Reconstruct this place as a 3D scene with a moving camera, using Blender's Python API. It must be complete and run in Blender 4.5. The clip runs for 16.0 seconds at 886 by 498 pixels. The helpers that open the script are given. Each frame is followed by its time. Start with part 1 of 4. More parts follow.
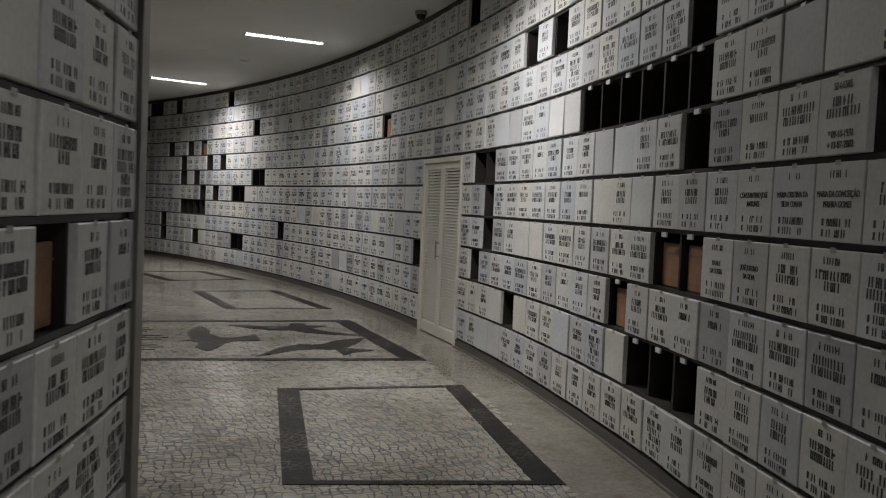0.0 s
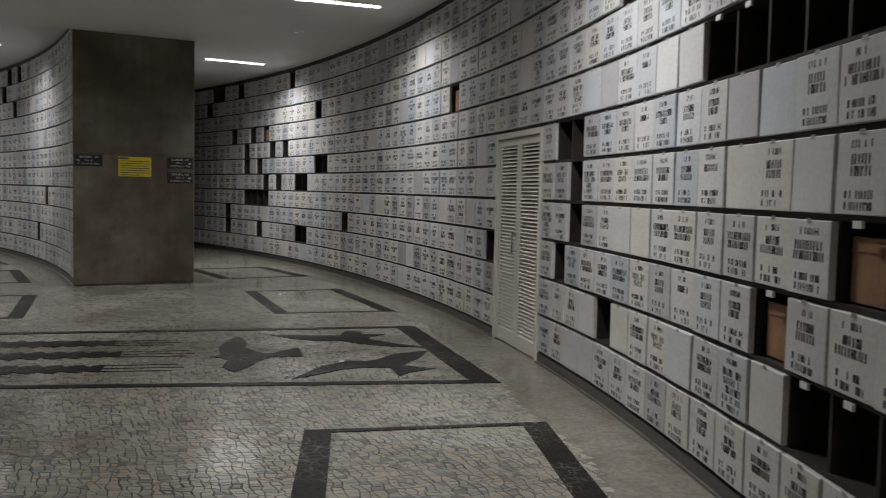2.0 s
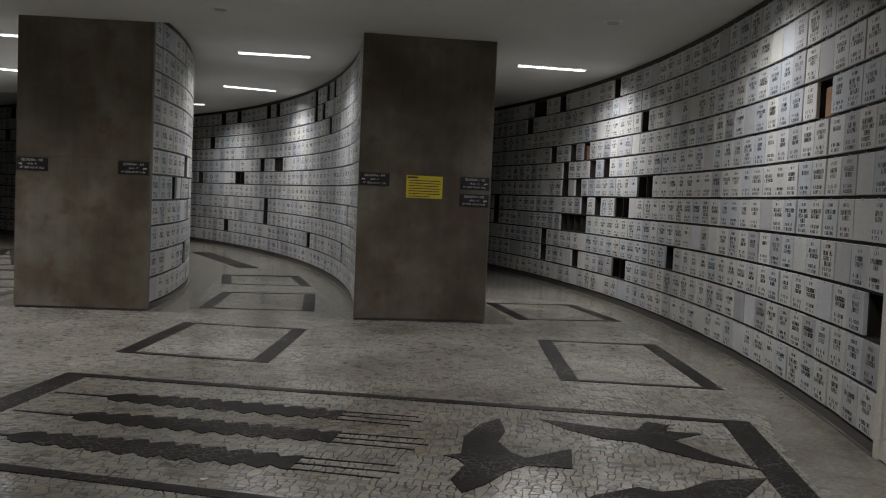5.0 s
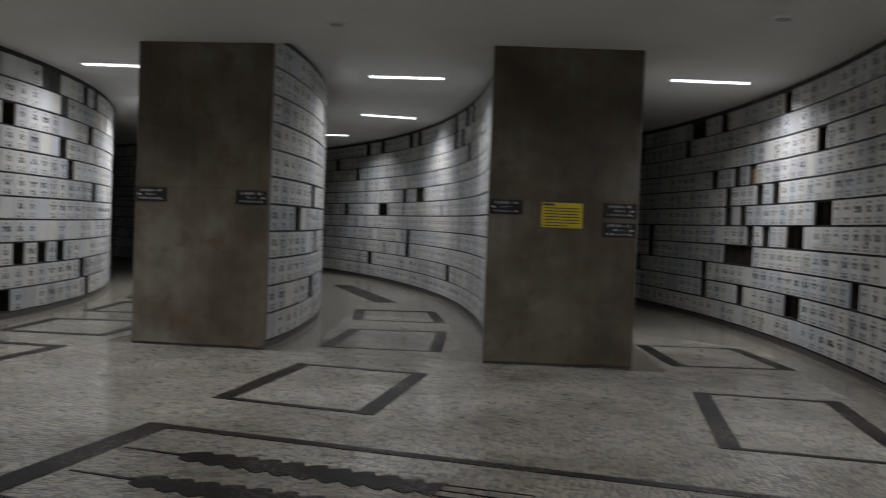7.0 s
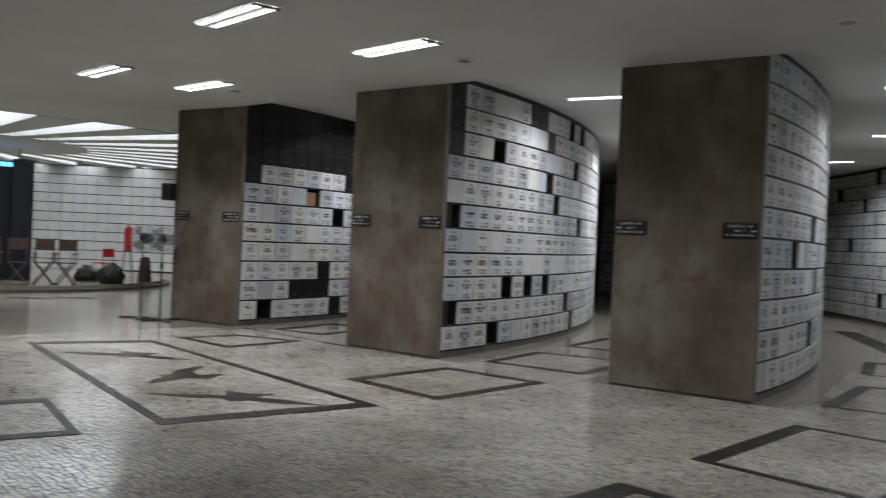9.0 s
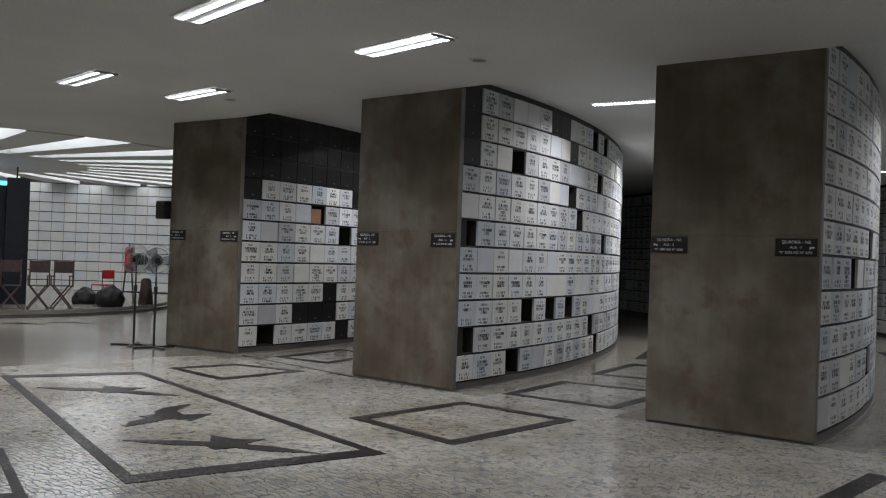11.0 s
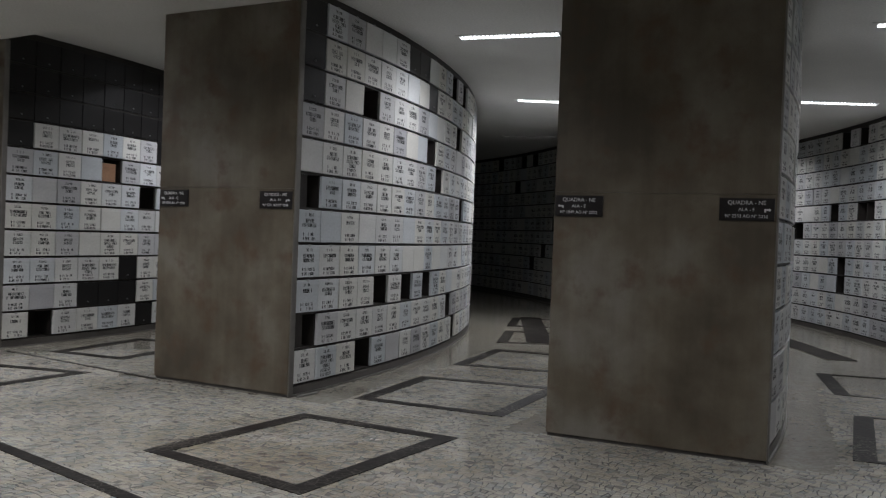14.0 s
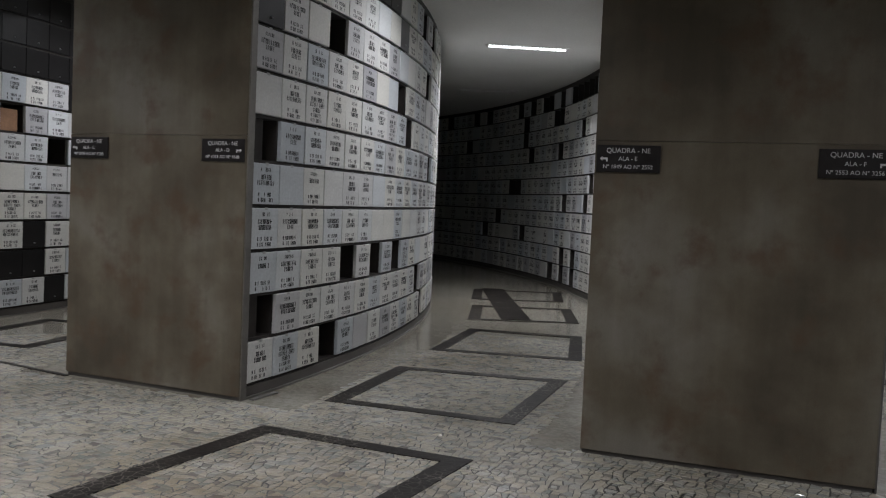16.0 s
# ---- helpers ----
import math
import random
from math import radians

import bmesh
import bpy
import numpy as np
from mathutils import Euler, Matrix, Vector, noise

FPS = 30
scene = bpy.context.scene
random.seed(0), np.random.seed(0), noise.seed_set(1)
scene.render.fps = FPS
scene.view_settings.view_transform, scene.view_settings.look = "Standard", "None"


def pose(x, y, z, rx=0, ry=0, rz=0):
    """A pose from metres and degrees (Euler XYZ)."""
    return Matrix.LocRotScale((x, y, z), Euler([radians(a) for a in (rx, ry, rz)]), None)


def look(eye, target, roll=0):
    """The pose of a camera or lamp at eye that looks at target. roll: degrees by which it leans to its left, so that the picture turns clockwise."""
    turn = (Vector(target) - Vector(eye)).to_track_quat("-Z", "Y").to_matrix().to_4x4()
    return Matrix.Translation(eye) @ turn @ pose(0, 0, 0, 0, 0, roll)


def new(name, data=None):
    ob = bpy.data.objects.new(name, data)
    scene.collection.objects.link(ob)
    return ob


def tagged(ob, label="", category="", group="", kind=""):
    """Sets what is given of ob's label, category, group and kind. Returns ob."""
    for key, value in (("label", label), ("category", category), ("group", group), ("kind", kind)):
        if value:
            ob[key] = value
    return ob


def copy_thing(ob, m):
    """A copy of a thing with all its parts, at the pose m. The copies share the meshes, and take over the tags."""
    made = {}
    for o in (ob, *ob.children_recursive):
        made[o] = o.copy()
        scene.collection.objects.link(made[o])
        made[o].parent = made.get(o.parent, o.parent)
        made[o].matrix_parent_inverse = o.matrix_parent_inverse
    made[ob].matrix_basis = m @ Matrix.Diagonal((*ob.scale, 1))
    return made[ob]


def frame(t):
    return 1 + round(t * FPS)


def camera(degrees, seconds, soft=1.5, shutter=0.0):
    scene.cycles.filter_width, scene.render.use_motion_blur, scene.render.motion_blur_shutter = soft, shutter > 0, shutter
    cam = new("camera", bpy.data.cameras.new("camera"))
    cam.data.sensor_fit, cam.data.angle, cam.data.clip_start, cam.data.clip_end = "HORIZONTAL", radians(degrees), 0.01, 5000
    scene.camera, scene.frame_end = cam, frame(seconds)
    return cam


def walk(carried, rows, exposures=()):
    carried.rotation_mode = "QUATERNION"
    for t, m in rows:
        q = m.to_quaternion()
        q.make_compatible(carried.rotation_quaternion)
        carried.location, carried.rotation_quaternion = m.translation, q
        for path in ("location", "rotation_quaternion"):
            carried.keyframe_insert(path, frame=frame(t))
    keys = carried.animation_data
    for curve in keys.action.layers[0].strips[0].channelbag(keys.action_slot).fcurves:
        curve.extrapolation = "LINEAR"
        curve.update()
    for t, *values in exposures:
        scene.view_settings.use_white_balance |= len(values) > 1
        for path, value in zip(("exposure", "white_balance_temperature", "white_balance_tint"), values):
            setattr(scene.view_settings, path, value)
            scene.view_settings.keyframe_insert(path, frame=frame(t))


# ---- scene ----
cam = camera(51.9, 16.0, soft=1.1, shutter=0.3)
PATH = [
    (0, (1.107, -0.263, 1.525), (0.819, 1.714, 1.432), 2.5),
    (0.5, (1.1, 0.203, 1.504), (0.819, 2.18, 1.41), 2.7),
    (1, (1.104, 0.62, 1.532), (0.761, 2.588, 1.421), 2.9),
    (1.5, (1.001, 1.072, 1.532), (0.611, 3.03, 1.413), 2.7),
    (2, (0.924, 1.517, 1.514), (0.452, 3.457, 1.385), 1.2),
    (2.5, (0.854, 2.013, 1.564), (0.178, 3.891, 1.44), 1.9),
    (3, (0.715, 2.403, 1.565), (-0.033, 4.253, 1.435), 2.7),
    (3.5, (0.546, 2.801, 1.57), (-0.255, 4.629, 1.44), 2.8),
    (4, (0.464, 3.249, 1.597), (-0.593, 4.943, 1.477), 2.2),
    (6.5, (-0.092, 4.956, 1.639), (-1.32, 6.531, 1.541), 2.7),
    (7, (-0.249, 5.194, 1.612), (-1.664, 6.607, 1.557), 2.2),
    (7.5, (-0.464, 5.456, 1.608), (-2.16, 6.516, 1.588), 2.4),
    (8, (-0.606, 5.599, 1.596), (-2.425, 6.428, 1.562), 2.3),
    (8.5, (-0.836, 5.707, 1.591), (-2.717, 6.386, 1.55), 2.9),
    (9, (-1.08, 5.734, 1.594), (-3.012, 6.25, 1.576), 2.5),
    (9.2, (-1.196, 5.745, 1.603), (-3.155, 6.155, 1.584), 2.2),
    (11.3, (-2.410, 6.100, 1.645), (-4.350, 6.590, 1.664), 2.0),
    (11.5, (-2.575, 6.159, 1.651), (-4.518, 6.634, 1.674), 1.8),
    (12, (-2.948, 6.247, 1.604), (-4.881, 6.76, 1.64), 1.8),
    (12.5, (-3.407, 6.272, 1.597), (-5.278, 6.979, 1.626), 1.6),
    (13, (-3.78, 6.452, 1.572), (-5.628, 7.216, 1.568), 1.2),
    (13.5, (-4.199, 6.502, 1.577), (-6.045, 7.271, 1.567), 1.2),
    (14, (-4.644, 6.498, 1.568), (-6.451, 7.355, 1.538), 2.2),
    (14.5, (-5.036, 6.511, 1.527), (-6.811, 7.432, 1.462), 2.6),
    (15, (-5.519, 6.66, 1.559), (-7.34, 7.478, 1.45), 2.1),
    (15.5, (-5.984, 6.707, 1.53), (-7.76, 7.621, 1.42), 2.2),
    (16, (-6.414, 6.789, 1.527), (-8.142, 7.79, 1.425), 2.5),
]
walk(cam, [(t, look(eye, target, roll)) for t, eye, target, roll in PATH],
     [(0.0, 0.24, 6700, 10), (2.0, 0.10, 6550, 10), (4.2, 0.06, 6500, 10), (6.5, -0.14, 6350, 10), (8.0, 0.05, 6200, 10), (9.0, 0.20, 6150, 10), (11.5, -0.02, 6150, 10), (14.0, -0.17, 6200, 10), (16.0, -0.13, 6250, 10)])

# ---- world and exposure ----
world = bpy.data.worlds.new("dim_world")
world.use_nodes = True
world.node_tree.nodes["Background"].inputs[0].default_value = (0.5, 0.55, 0.6, 1)
world.node_tree.nodes["Background"].inputs[1].default_value = 0.01
scene.world = world

HALL_Z, AISLE_Z = 3.70, 3.85
BASE, ROW = 0.10, 0.335
ROWS_N = 11


def area_lamp(name, x, y, z, heading, power, length=1.15, width=0.16, spread=150, color=(0.99, 0.972, 0.99)):
    data = bpy.data.lights.new(name, "AREA")
    data.shape, data.size, data.size_y = "RECTANGLE", length, width
    data.energy, data.color, data.spread = power, color, radians(spread)
    ob = new(name, data)
    ob.matrix_world = pose(x, y, z, 0, 0, heading)
    return ob


# ---- materials ----
def shader(name):
    m = bpy.data.materials.new(name)
    m.use_nodes = True
    return m, m.node_tree.nodes, m.node_tree.links, m.node_tree.nodes["Principled BSDF"]


def noise_tex(nodes, links, scale, detail=6, vec=None, rough=0.6):
    n = nodes.new("ShaderNodeTexNoise")
    n.inputs["Scale"].default_value, n.inputs["Detail"].default_value, n.inputs["Roughness"].default_value = scale, detail, rough
    if vec:
        links.new(vec, n.inputs["Vector"])
    return n


def ramp(nodes, links, src, stops):
    r = nodes.new("ShaderNodeValToRGB")
    while len(r.color_ramp.elements) < len(stops):
        r.color_ramp.elements.new(0.5)
    for e, (p, c) in zip(r.color_ramp.elements, stops):
        e.position, e.color = p, (*c, 1)
    links.new(src, r.inputs[0])
    return r


def mix(nodes, links, a, b, fac, mode="MIX"):
    m = nodes.new("ShaderNodeMix")
    m.data_type, m.blend_type = "RGBA", mode
    for val, key in ((fac, 0), (a, 6), (b, 7)):
        if isinstance(val, (int, float)):
            m.inputs[key].default_value = val
        elif isinstance(val, tuple):
            m.inputs[key].default_value = (*val, 1)
        else:
            links.new(val, m.inputs[key])
    return m.outputs[2]


def surface(name, dark, light, scale=3.0, fine=60.0, rough=(0.4, 0.6), bump=0.1, metal=0.0, vary=0.0, stain=None, spec=0.5):
    """Paint or stone: broad stains, fine grain, uneven gloss, small relief."""
    m, nodes, links, bsdf = shader(name)
    co = nodes.new("ShaderNodeTexCoord").outputs["Object"]
    broad = noise_tex(nodes, links, scale, 5, co)
    grain = noise_tex(nodes, links, fine, 4, co)
    base = ramp(nodes, links, broad.outputs["Fac"], ((0.3, dark), (0.7, light))).outputs[0]
    base = mix(nodes, links, base, ramp(nodes, links, grain.outputs["Fac"], ((0.3, (0.72, 0.72, 0.72)), (0.7, (1, 1, 1)))).outputs[0], 0.6, "MULTIPLY")
    if stain:
        spot = noise_tex(nodes, links, scale * 0.45, 7, co, 0.7)
        base = mix(nodes, links, base, stain, ramp(nodes, links, spot.outputs["Fac"], ((0.52, (0, 0, 0)), (0.68, (0.7, 0.7, 0.7)))).outputs[0])
    if vary:
        a = nodes.new("ShaderNodeObjectInfo").outputs["Random"]
        b = nodes.new("ShaderNodeNewGeometry").outputs["Random Per Island"]
        add = nodes.new("ShaderNodeMath")
        add.operation = "ADD"
        links.new(a, add.inputs[0]), links.new(b, add.inputs[1])
        fr = nodes.new("ShaderNodeMath")
        fr.operation = "FRACT"
        links.new(add.outputs[0], fr.inputs[0])
        tone = ramp(nodes, links, fr.outputs[0], ((0.0, (1 - vary, 1 - vary, 1 - vary * 0.9)), (0.25, (1, 1, 0.985)), (0.5, (1.0, 0.985, 0.92)), (0.78, (0.93, 0.965, 1.0)), (1.0, (1 - vary * 0.7, 1 - vary * 0.55, 1 - vary * 0.4)))).outputs[0]
        base = mix(nodes, links, base, tone, 1.0, "MULTIPLY")
    links.new(base, bsdf.inputs["Base Color"])
    rr = nodes.new("ShaderNodeMapRange")
    rr.inputs[3].default_value, rr.inputs[4].default_value = rough
    links.new(broad.outputs["Fac"], rr.inputs[0])
    links.new(rr.outputs[0], bsdf.inputs["Roughness"])
    bsdf.inputs["Metallic"].default_value = metal
    bsdf.inputs["Specular IOR Level"].default_value = spec
    if bump:
        b = nodes.new("ShaderNodeBump")
        b.inputs["Strength"].default_value, b.inputs["Distance"].default_value = bump, 0.004
        links.new(grain.outputs["Fac"], b.inputs["Height"])
        links.new(b.outputs[0], bsdf.inputs["Normal"])
    return m


def glow(name, color, strength):
    m, nodes, links, bsdf = shader(name)
    bsdf.inputs["Base Color"].default_value = (*color, 1)
    bsdf.inputs["Emission Color"].default_value = (*color, 1)
    bsdf.inputs["Emission Strength"].default_value = strength
    return m


M_PLATE = surface("plate_white", (0.60, 0.60, 0.59), (0.74, 0.74, 0.73), 2.0, 45, (0.35, 0.55), 0.05, vary=0.36)
M_INK = surface("ink", (0.035, 0.035, 0.037), (0.06, 0.06, 0.06), 30, 90, (0.5, 0.7), 0)
M_CLIP = surface("clip_metal", (0.35, 0.35, 0.34), (0.5, 0.5, 0.49), 20, 90, (0.35, 0.5), 0, metal=0.6)
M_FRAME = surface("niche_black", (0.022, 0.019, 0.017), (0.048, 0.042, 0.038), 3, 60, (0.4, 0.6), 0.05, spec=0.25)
M_BLACKPANEL = surface("black_panel", (0.008, 0.008, 0.008), (0.018, 0.017, 0.017), 3, 60, (0.25, 0.4), 0.02, spec=0.3)
M_PLINTH = surface("plinth_granite", (0.055, 0.050, 0.046), (0.11, 0.10, 0.092), 2, 120, (0.3, 0.5), 0.05)
M_EDGE = surface("edge_metal", (0.16, 0.15, 0.14), (0.25, 0.24, 0.22), 3, 60, (0.35, 0.5), 0.03, metal=0.5)
M_CEIL = surface("ceiling_paint", (0.66, 0.66, 0.64), (0.76, 0.76, 0.74), 0.6, 40, (0.6, 0.8), 0.02)
M_WALLP = surface("plain_wall", (0.30, 0.29, 0.27), (0.42, 0.41, 0.38), 0.7, 50, (0.6, 0.8), 0.05)
M_WOOD = surface("niche_board", (0.22, 0.115, 0.06), (0.36, 0.20, 0.11), 5, 40, (0.5, 0.7), 0.1)
M_DOOR = surface("door_paint", (0.70, 0.67, 0.58), (0.80, 0.78, 0.70), 2.5, 50, (0.35, 0.5), 0.04)
M_STONE = surface("mosaic_stone", (0.29, 0.266, 0.222), (0.51, 0.486, 0.428), 0.9, 70, (0.08, 0.24), 0.02, vary=0.46, stain=(0.17, 0.13, 0.085))
M_SIGN = surface("sign_black", (0.014, 0.012, 0.012), (0.026, 0.023, 0.023), 8, 60, (0.25, 0.4), 0)
M_SIGNTXT = surface("sign_lettering", (0.62, 0.62, 0.62), (0.75, 0.75, 0.75), 10, 60, (0.4, 0.6), 0)
M_YELLOW = surface("yellow_paper", (0.62, 0.50, 0.015), (0.74, 0.60, 0.03), 4, 40, (0.5, 0.7), 0.02)
M_DARKW = surface("dark_wood", (0.035, 0.018, 0.012), (0.08, 0.042, 0.03), 8, 60, (0.35, 0.55), 0.1)
M_CLOTHD = surface("dark_canvas", (0.03, 0.016, 0.014), (0.06, 0.035, 0.03), 10, 120, (0.8, 0.95), 0.2)
M_BLACKP = surface("black_plastic", (0.012, 0.012, 0.013), (0.025, 0.025, 0.027), 8, 60, (0.3, 0.45), 0.03)
M_BAG = surface("black_bag", (0.012, 0.011, 0.011), (0.024, 0.022, 0.022), 6, 25, (0.45, 0.6), 0.6, spec=0.2)
M_BLADE = surface("blade_plastic", (0.16, 0.18, 0.21), (0.26, 0.29, 0.33), 6, 60, (0.2, 0.35), 0)
M_BLADE.node_tree.nodes["Principled BSDF"].inputs["Alpha"].default_value = 0.55
M_RED = surface("red_paint", (0.42, 0.018, 0.016), (0.58, 0.03, 0.026), 5, 60, (0.3, 0.45), 0.03)
M_GREYM = surface("grey_metal", (0.28, 0.28, 0.29), (0.42, 0.42, 0.43), 8, 60, (0.3, 0.45), 0.02, metal=0.8)
M_DKBLUE = surface("dark_slab", (0.012, 0.013, 0.017), (0.022, 0.023, 0.028), 2, 60, (0.4, 0.6), 0.03, spec=0.1)
M_BEIGE = surface("beige_panel", (0.32, 0.27, 0.21), (0.44, 0.38, 0.30), 2, 60, (0.45, 0.6), 0.03)
M_TUBE = glow("lit_tube", (1.0, 0.98, 0.94), 9.0)
M_TUBE_AISLE = glow("lit_tube_aisle", (0.97, 0.98, 1.0), 4.0)
M_COFFER = glow("coffer_glow", (0.97, 0.98, 1.0), 2.4)
M_SCREEN = glow("blue_screen", (0.1, 0.45, 1.0), 3.0)


def floor_material():
    """Polished mosaic bed: pale stone chips in a darker joint, broad wear, soft gloss."""
    m, nodes, links, bsdf = shader("floor_bed")
    co = nodes.new("ShaderNodeTexCoord").outputs["Object"]
    broad = noise_tex(nodes, links, 0.7, 6, co)
    mid = noise_tex(nodes, links, 4.0, 5, co)
    chip = nodes.new("ShaderNodeTexVoronoi")
    chip.inputs["Scale"].default_value = 42
    links.new(co, chip.inputs["Vector"])
    base = ramp(nodes, links, broad.outputs["Fac"], ((0.3, (0.165, 0.150, 0.120)), (0.5, (0.232, 0.217, 0.184)), (0.7, (0.30, 0.286, 0.25)))).outputs[0]
    speck = ramp(nodes, links, chip.outputs["Color"], ((0.2, (0.80, 0.79, 0.76)), (0.8, (1.12, 1.12, 1.1)))).outputs[0]
    base = mix(nodes, links, base, speck, 0.8, "MULTIPLY")
    stain = ramp(nodes, links, mid.outputs["Fac"], ((0.52, (0, 0, 0)), (0.72, (0.75, 0.75, 0.75)))).outputs[0]
    base = mix(nodes, links, base, (0.15, 0.12, 0.085), stain)
    links.new(base, bsdf.inputs["Base Color"])
    rr = nodes.new("ShaderNodeMapRange")
    rr.inputs[3].default_value, rr.inputs[4].default_value = 0.10, 0.28
    links.new(mid.outputs["Fac"], rr.inputs[0])
    links.new(rr.outputs[0], bsdf.inputs["Roughness"])
    b = nodes.new("ShaderNodeBump")
    b.inputs["Strength"].default_value, b.inputs["Distance"].default_value = 0.05, 0.004
    links.new(chip.outputs["Distance"], b.inputs["Height"])
    links.new(b.outputs[0], bsdf.inputs["Normal"])
    return m


def grout_material():
    """Joints of the mosaic: mostly pale filler, dark where the filler has worn out."""
    m, nodes, links, bsdf = shader("mosaic_joint")
    co = nodes.new("ShaderNodeTexCoord").outputs["Object"]
    n = noise_tex(nodes, links, 2.2, 6, co)
    f = noise_tex(nodes, links, 11.0, 4, co)
    base = ramp(nodes, links, n.outputs["Fac"], ((0.48, (0.016, 0.014, 0.011)), (0.72, (0.14, 0.13, 0.105)))).outputs[0]
    base = mix(nodes, links, base, ramp(nodes, links, f.outputs["Fac"], ((0.3, (0.25, 0.24, 0.22)), (0.5, (1, 1, 1)))).outputs[0], 0.8, "MULTIPLY")
    links.new(base, bsdf.inputs["Base Color"])
    bsdf.inputs["Roughness"].default_value = 0.6
    return m


M_FLOOR = floor_material()
M_GROUT = grout_material()


def pier_material():
    """Brownish grey stone: cloudy brown stains, faint upright streaks, fine grain."""
    m, nodes, links, bsdf = shader("pier_stone")
    co = nodes.new("ShaderNodeNewGeometry").outputs["Position"]
    cloud = noise_tex(nodes, links, 1.1, 6, co, 0.55)
    spots = noise_tex(nodes, links, 3.2, 6, co, 0.6)
    mp = nodes.new("ShaderNodeMapping")
    mp.inputs["Scale"].default_value = (9, 9, 0.5)
    links.new(co, mp.inputs["Vector"])
    streak = noise_tex(nodes, links, 1.0, 4, mp.outputs[0])
    grain = noise_tex(nodes, links, 170, 3, co)
    base = ramp(nodes, links, cloud.outputs["Fac"], ((0.36, (0.074, 0.060, 0.041)), (0.5, (0.127, 0.106, 0.075)), (0.63, (0.188, 0.172, 0.142)))).outputs[0]
    base = mix(nodes, links, base, (0.098, 0.060, 0.035), ramp(nodes, links, spots.outputs["Fac"], ((0.53, (0, 0, 0)), (0.68, (0.75, 0.75, 0.75)))).outputs[0])
    base = mix(nodes, links, base, ramp(nodes, links, streak.outputs["Fac"], ((0.35, (0.86, 0.85, 0.83)), (0.65, (1.08, 1.08, 1.08)))).outputs[0], 0.7, "MULTIPLY")
    base = mix(nodes, links, base, ramp(nodes, links, grain.outputs["Fac"], ((0.3, (0.75, 0.75, 0.75)), (0.7, (1.1, 1.1, 1.1)))).outputs[0], 0.5, "MULTIPLY")
    links.new(base, bsdf.inputs["Base Color"])
    rr = nodes.new("ShaderNodeMapRange")
    rr.inputs[3].default_value, rr.inputs[4].default_value = 0.35, 0.62
    links.new(spots.outputs["Fac"], rr.inputs[0])
    links.new(rr.outputs[0], bsdf.inputs["Roughness"])
    return m


M_PIER = pier_material()


def black_stone_material():
    """Small black paving stones, polished, with thin paler joints."""
    m, nodes, links, bsdf = shader("black_stone")
    co = nodes.new("ShaderNodeNewGeometry").outputs["Position"]
    cell = nodes.new("ShaderNodeTexVoronoi")
    cell.feature = "DISTANCE_TO_EDGE"
    cell.inputs["Scale"].default_value = 17
    links.new(co, cell.inputs["Vector"])
    tone = noise_tex(nodes, links, 9, 5, co)
    wear = noise_tex(nodes, links, 1.3, 4, co)
    base = ramp(nodes, links, tone.outputs["Fac"], ((0.3, (0.008, 0.007, 0.0065)), (0.7, (0.026, 0.023, 0.021)))).outputs[0]
    line = ramp(nodes, links, cell.outputs["Distance"], ((0.02, (1, 1, 1)), (0.06, (0, 0, 0)))).outputs[0]
    line = mix(nodes, links, line, ramp(nodes, links, wear.outputs["Fac"], ((0.45, (0.05, 0.05, 0.05)), (0.6, (0.8, 0.8, 0.8)))).outputs[0], 1.0, "MULTIPLY")
    base = mix(nodes, links, base, (0.16, 0.15, 0.13), line)
    links.new(base, bsdf.inputs["Base Color"])
    bsdf.inputs["Roughness"].default_value = 0.42
    bsdf.inputs["Specular IOR Level"].default_value = 0.05
    b = nodes.new("ShaderNodeBump")
    b.inputs["Strength"].default_value, b.inputs["Distance"].default_value = 0.25, 0.004
    links.new(cell.outputs["Distance"], b.inputs["Height"])
    links.new(b.outputs[0], bsdf.inputs["Normal"])
    return m


M_BLACKST = black_stone_material()


# ---- mesh helpers ----
def mesh_object(name, verts, faces, mats, parent=None, label="", slots=None, smooth=False):
    me = bpy.data.meshes.new(name)
    me.from_pydata([tuple(v) for v in verts], [], faces)
    for m in mats if isinstance(mats, (list, tuple)) else [mats]:
        me.materials.append(m)
    if slots:
        me.polygons.foreach_set("material_index", slots)
    if smooth:
        me.polygons.foreach_set("use_smooth", [True] * len(faces))
    me.update()
    ob = new(name, me)
    if parent:
        ob.parent = parent
    if label:
        ob["label"] = label
    return ob


def part(name, bm, material, parent=None, label="", smooth=False):
    me = bpy.data.meshes.new(name)
    bmesh.ops.recalc_face_normals(bm, faces=bm.faces[:])
    bm.to_mesh(me)
    bm.free()
    me.materials.append(material)
    if smooth:
        me.polygons.foreach_set("use_smooth", [True] * len(me.polygons))
    ob = new(name, me)
    if parent:
        ob.parent = parent
    if label:
        ob["label"] = label
    return ob


def empty(name, m=None):
    ob = new(name)
    if m:
        ob.matrix_world = m
    return ob


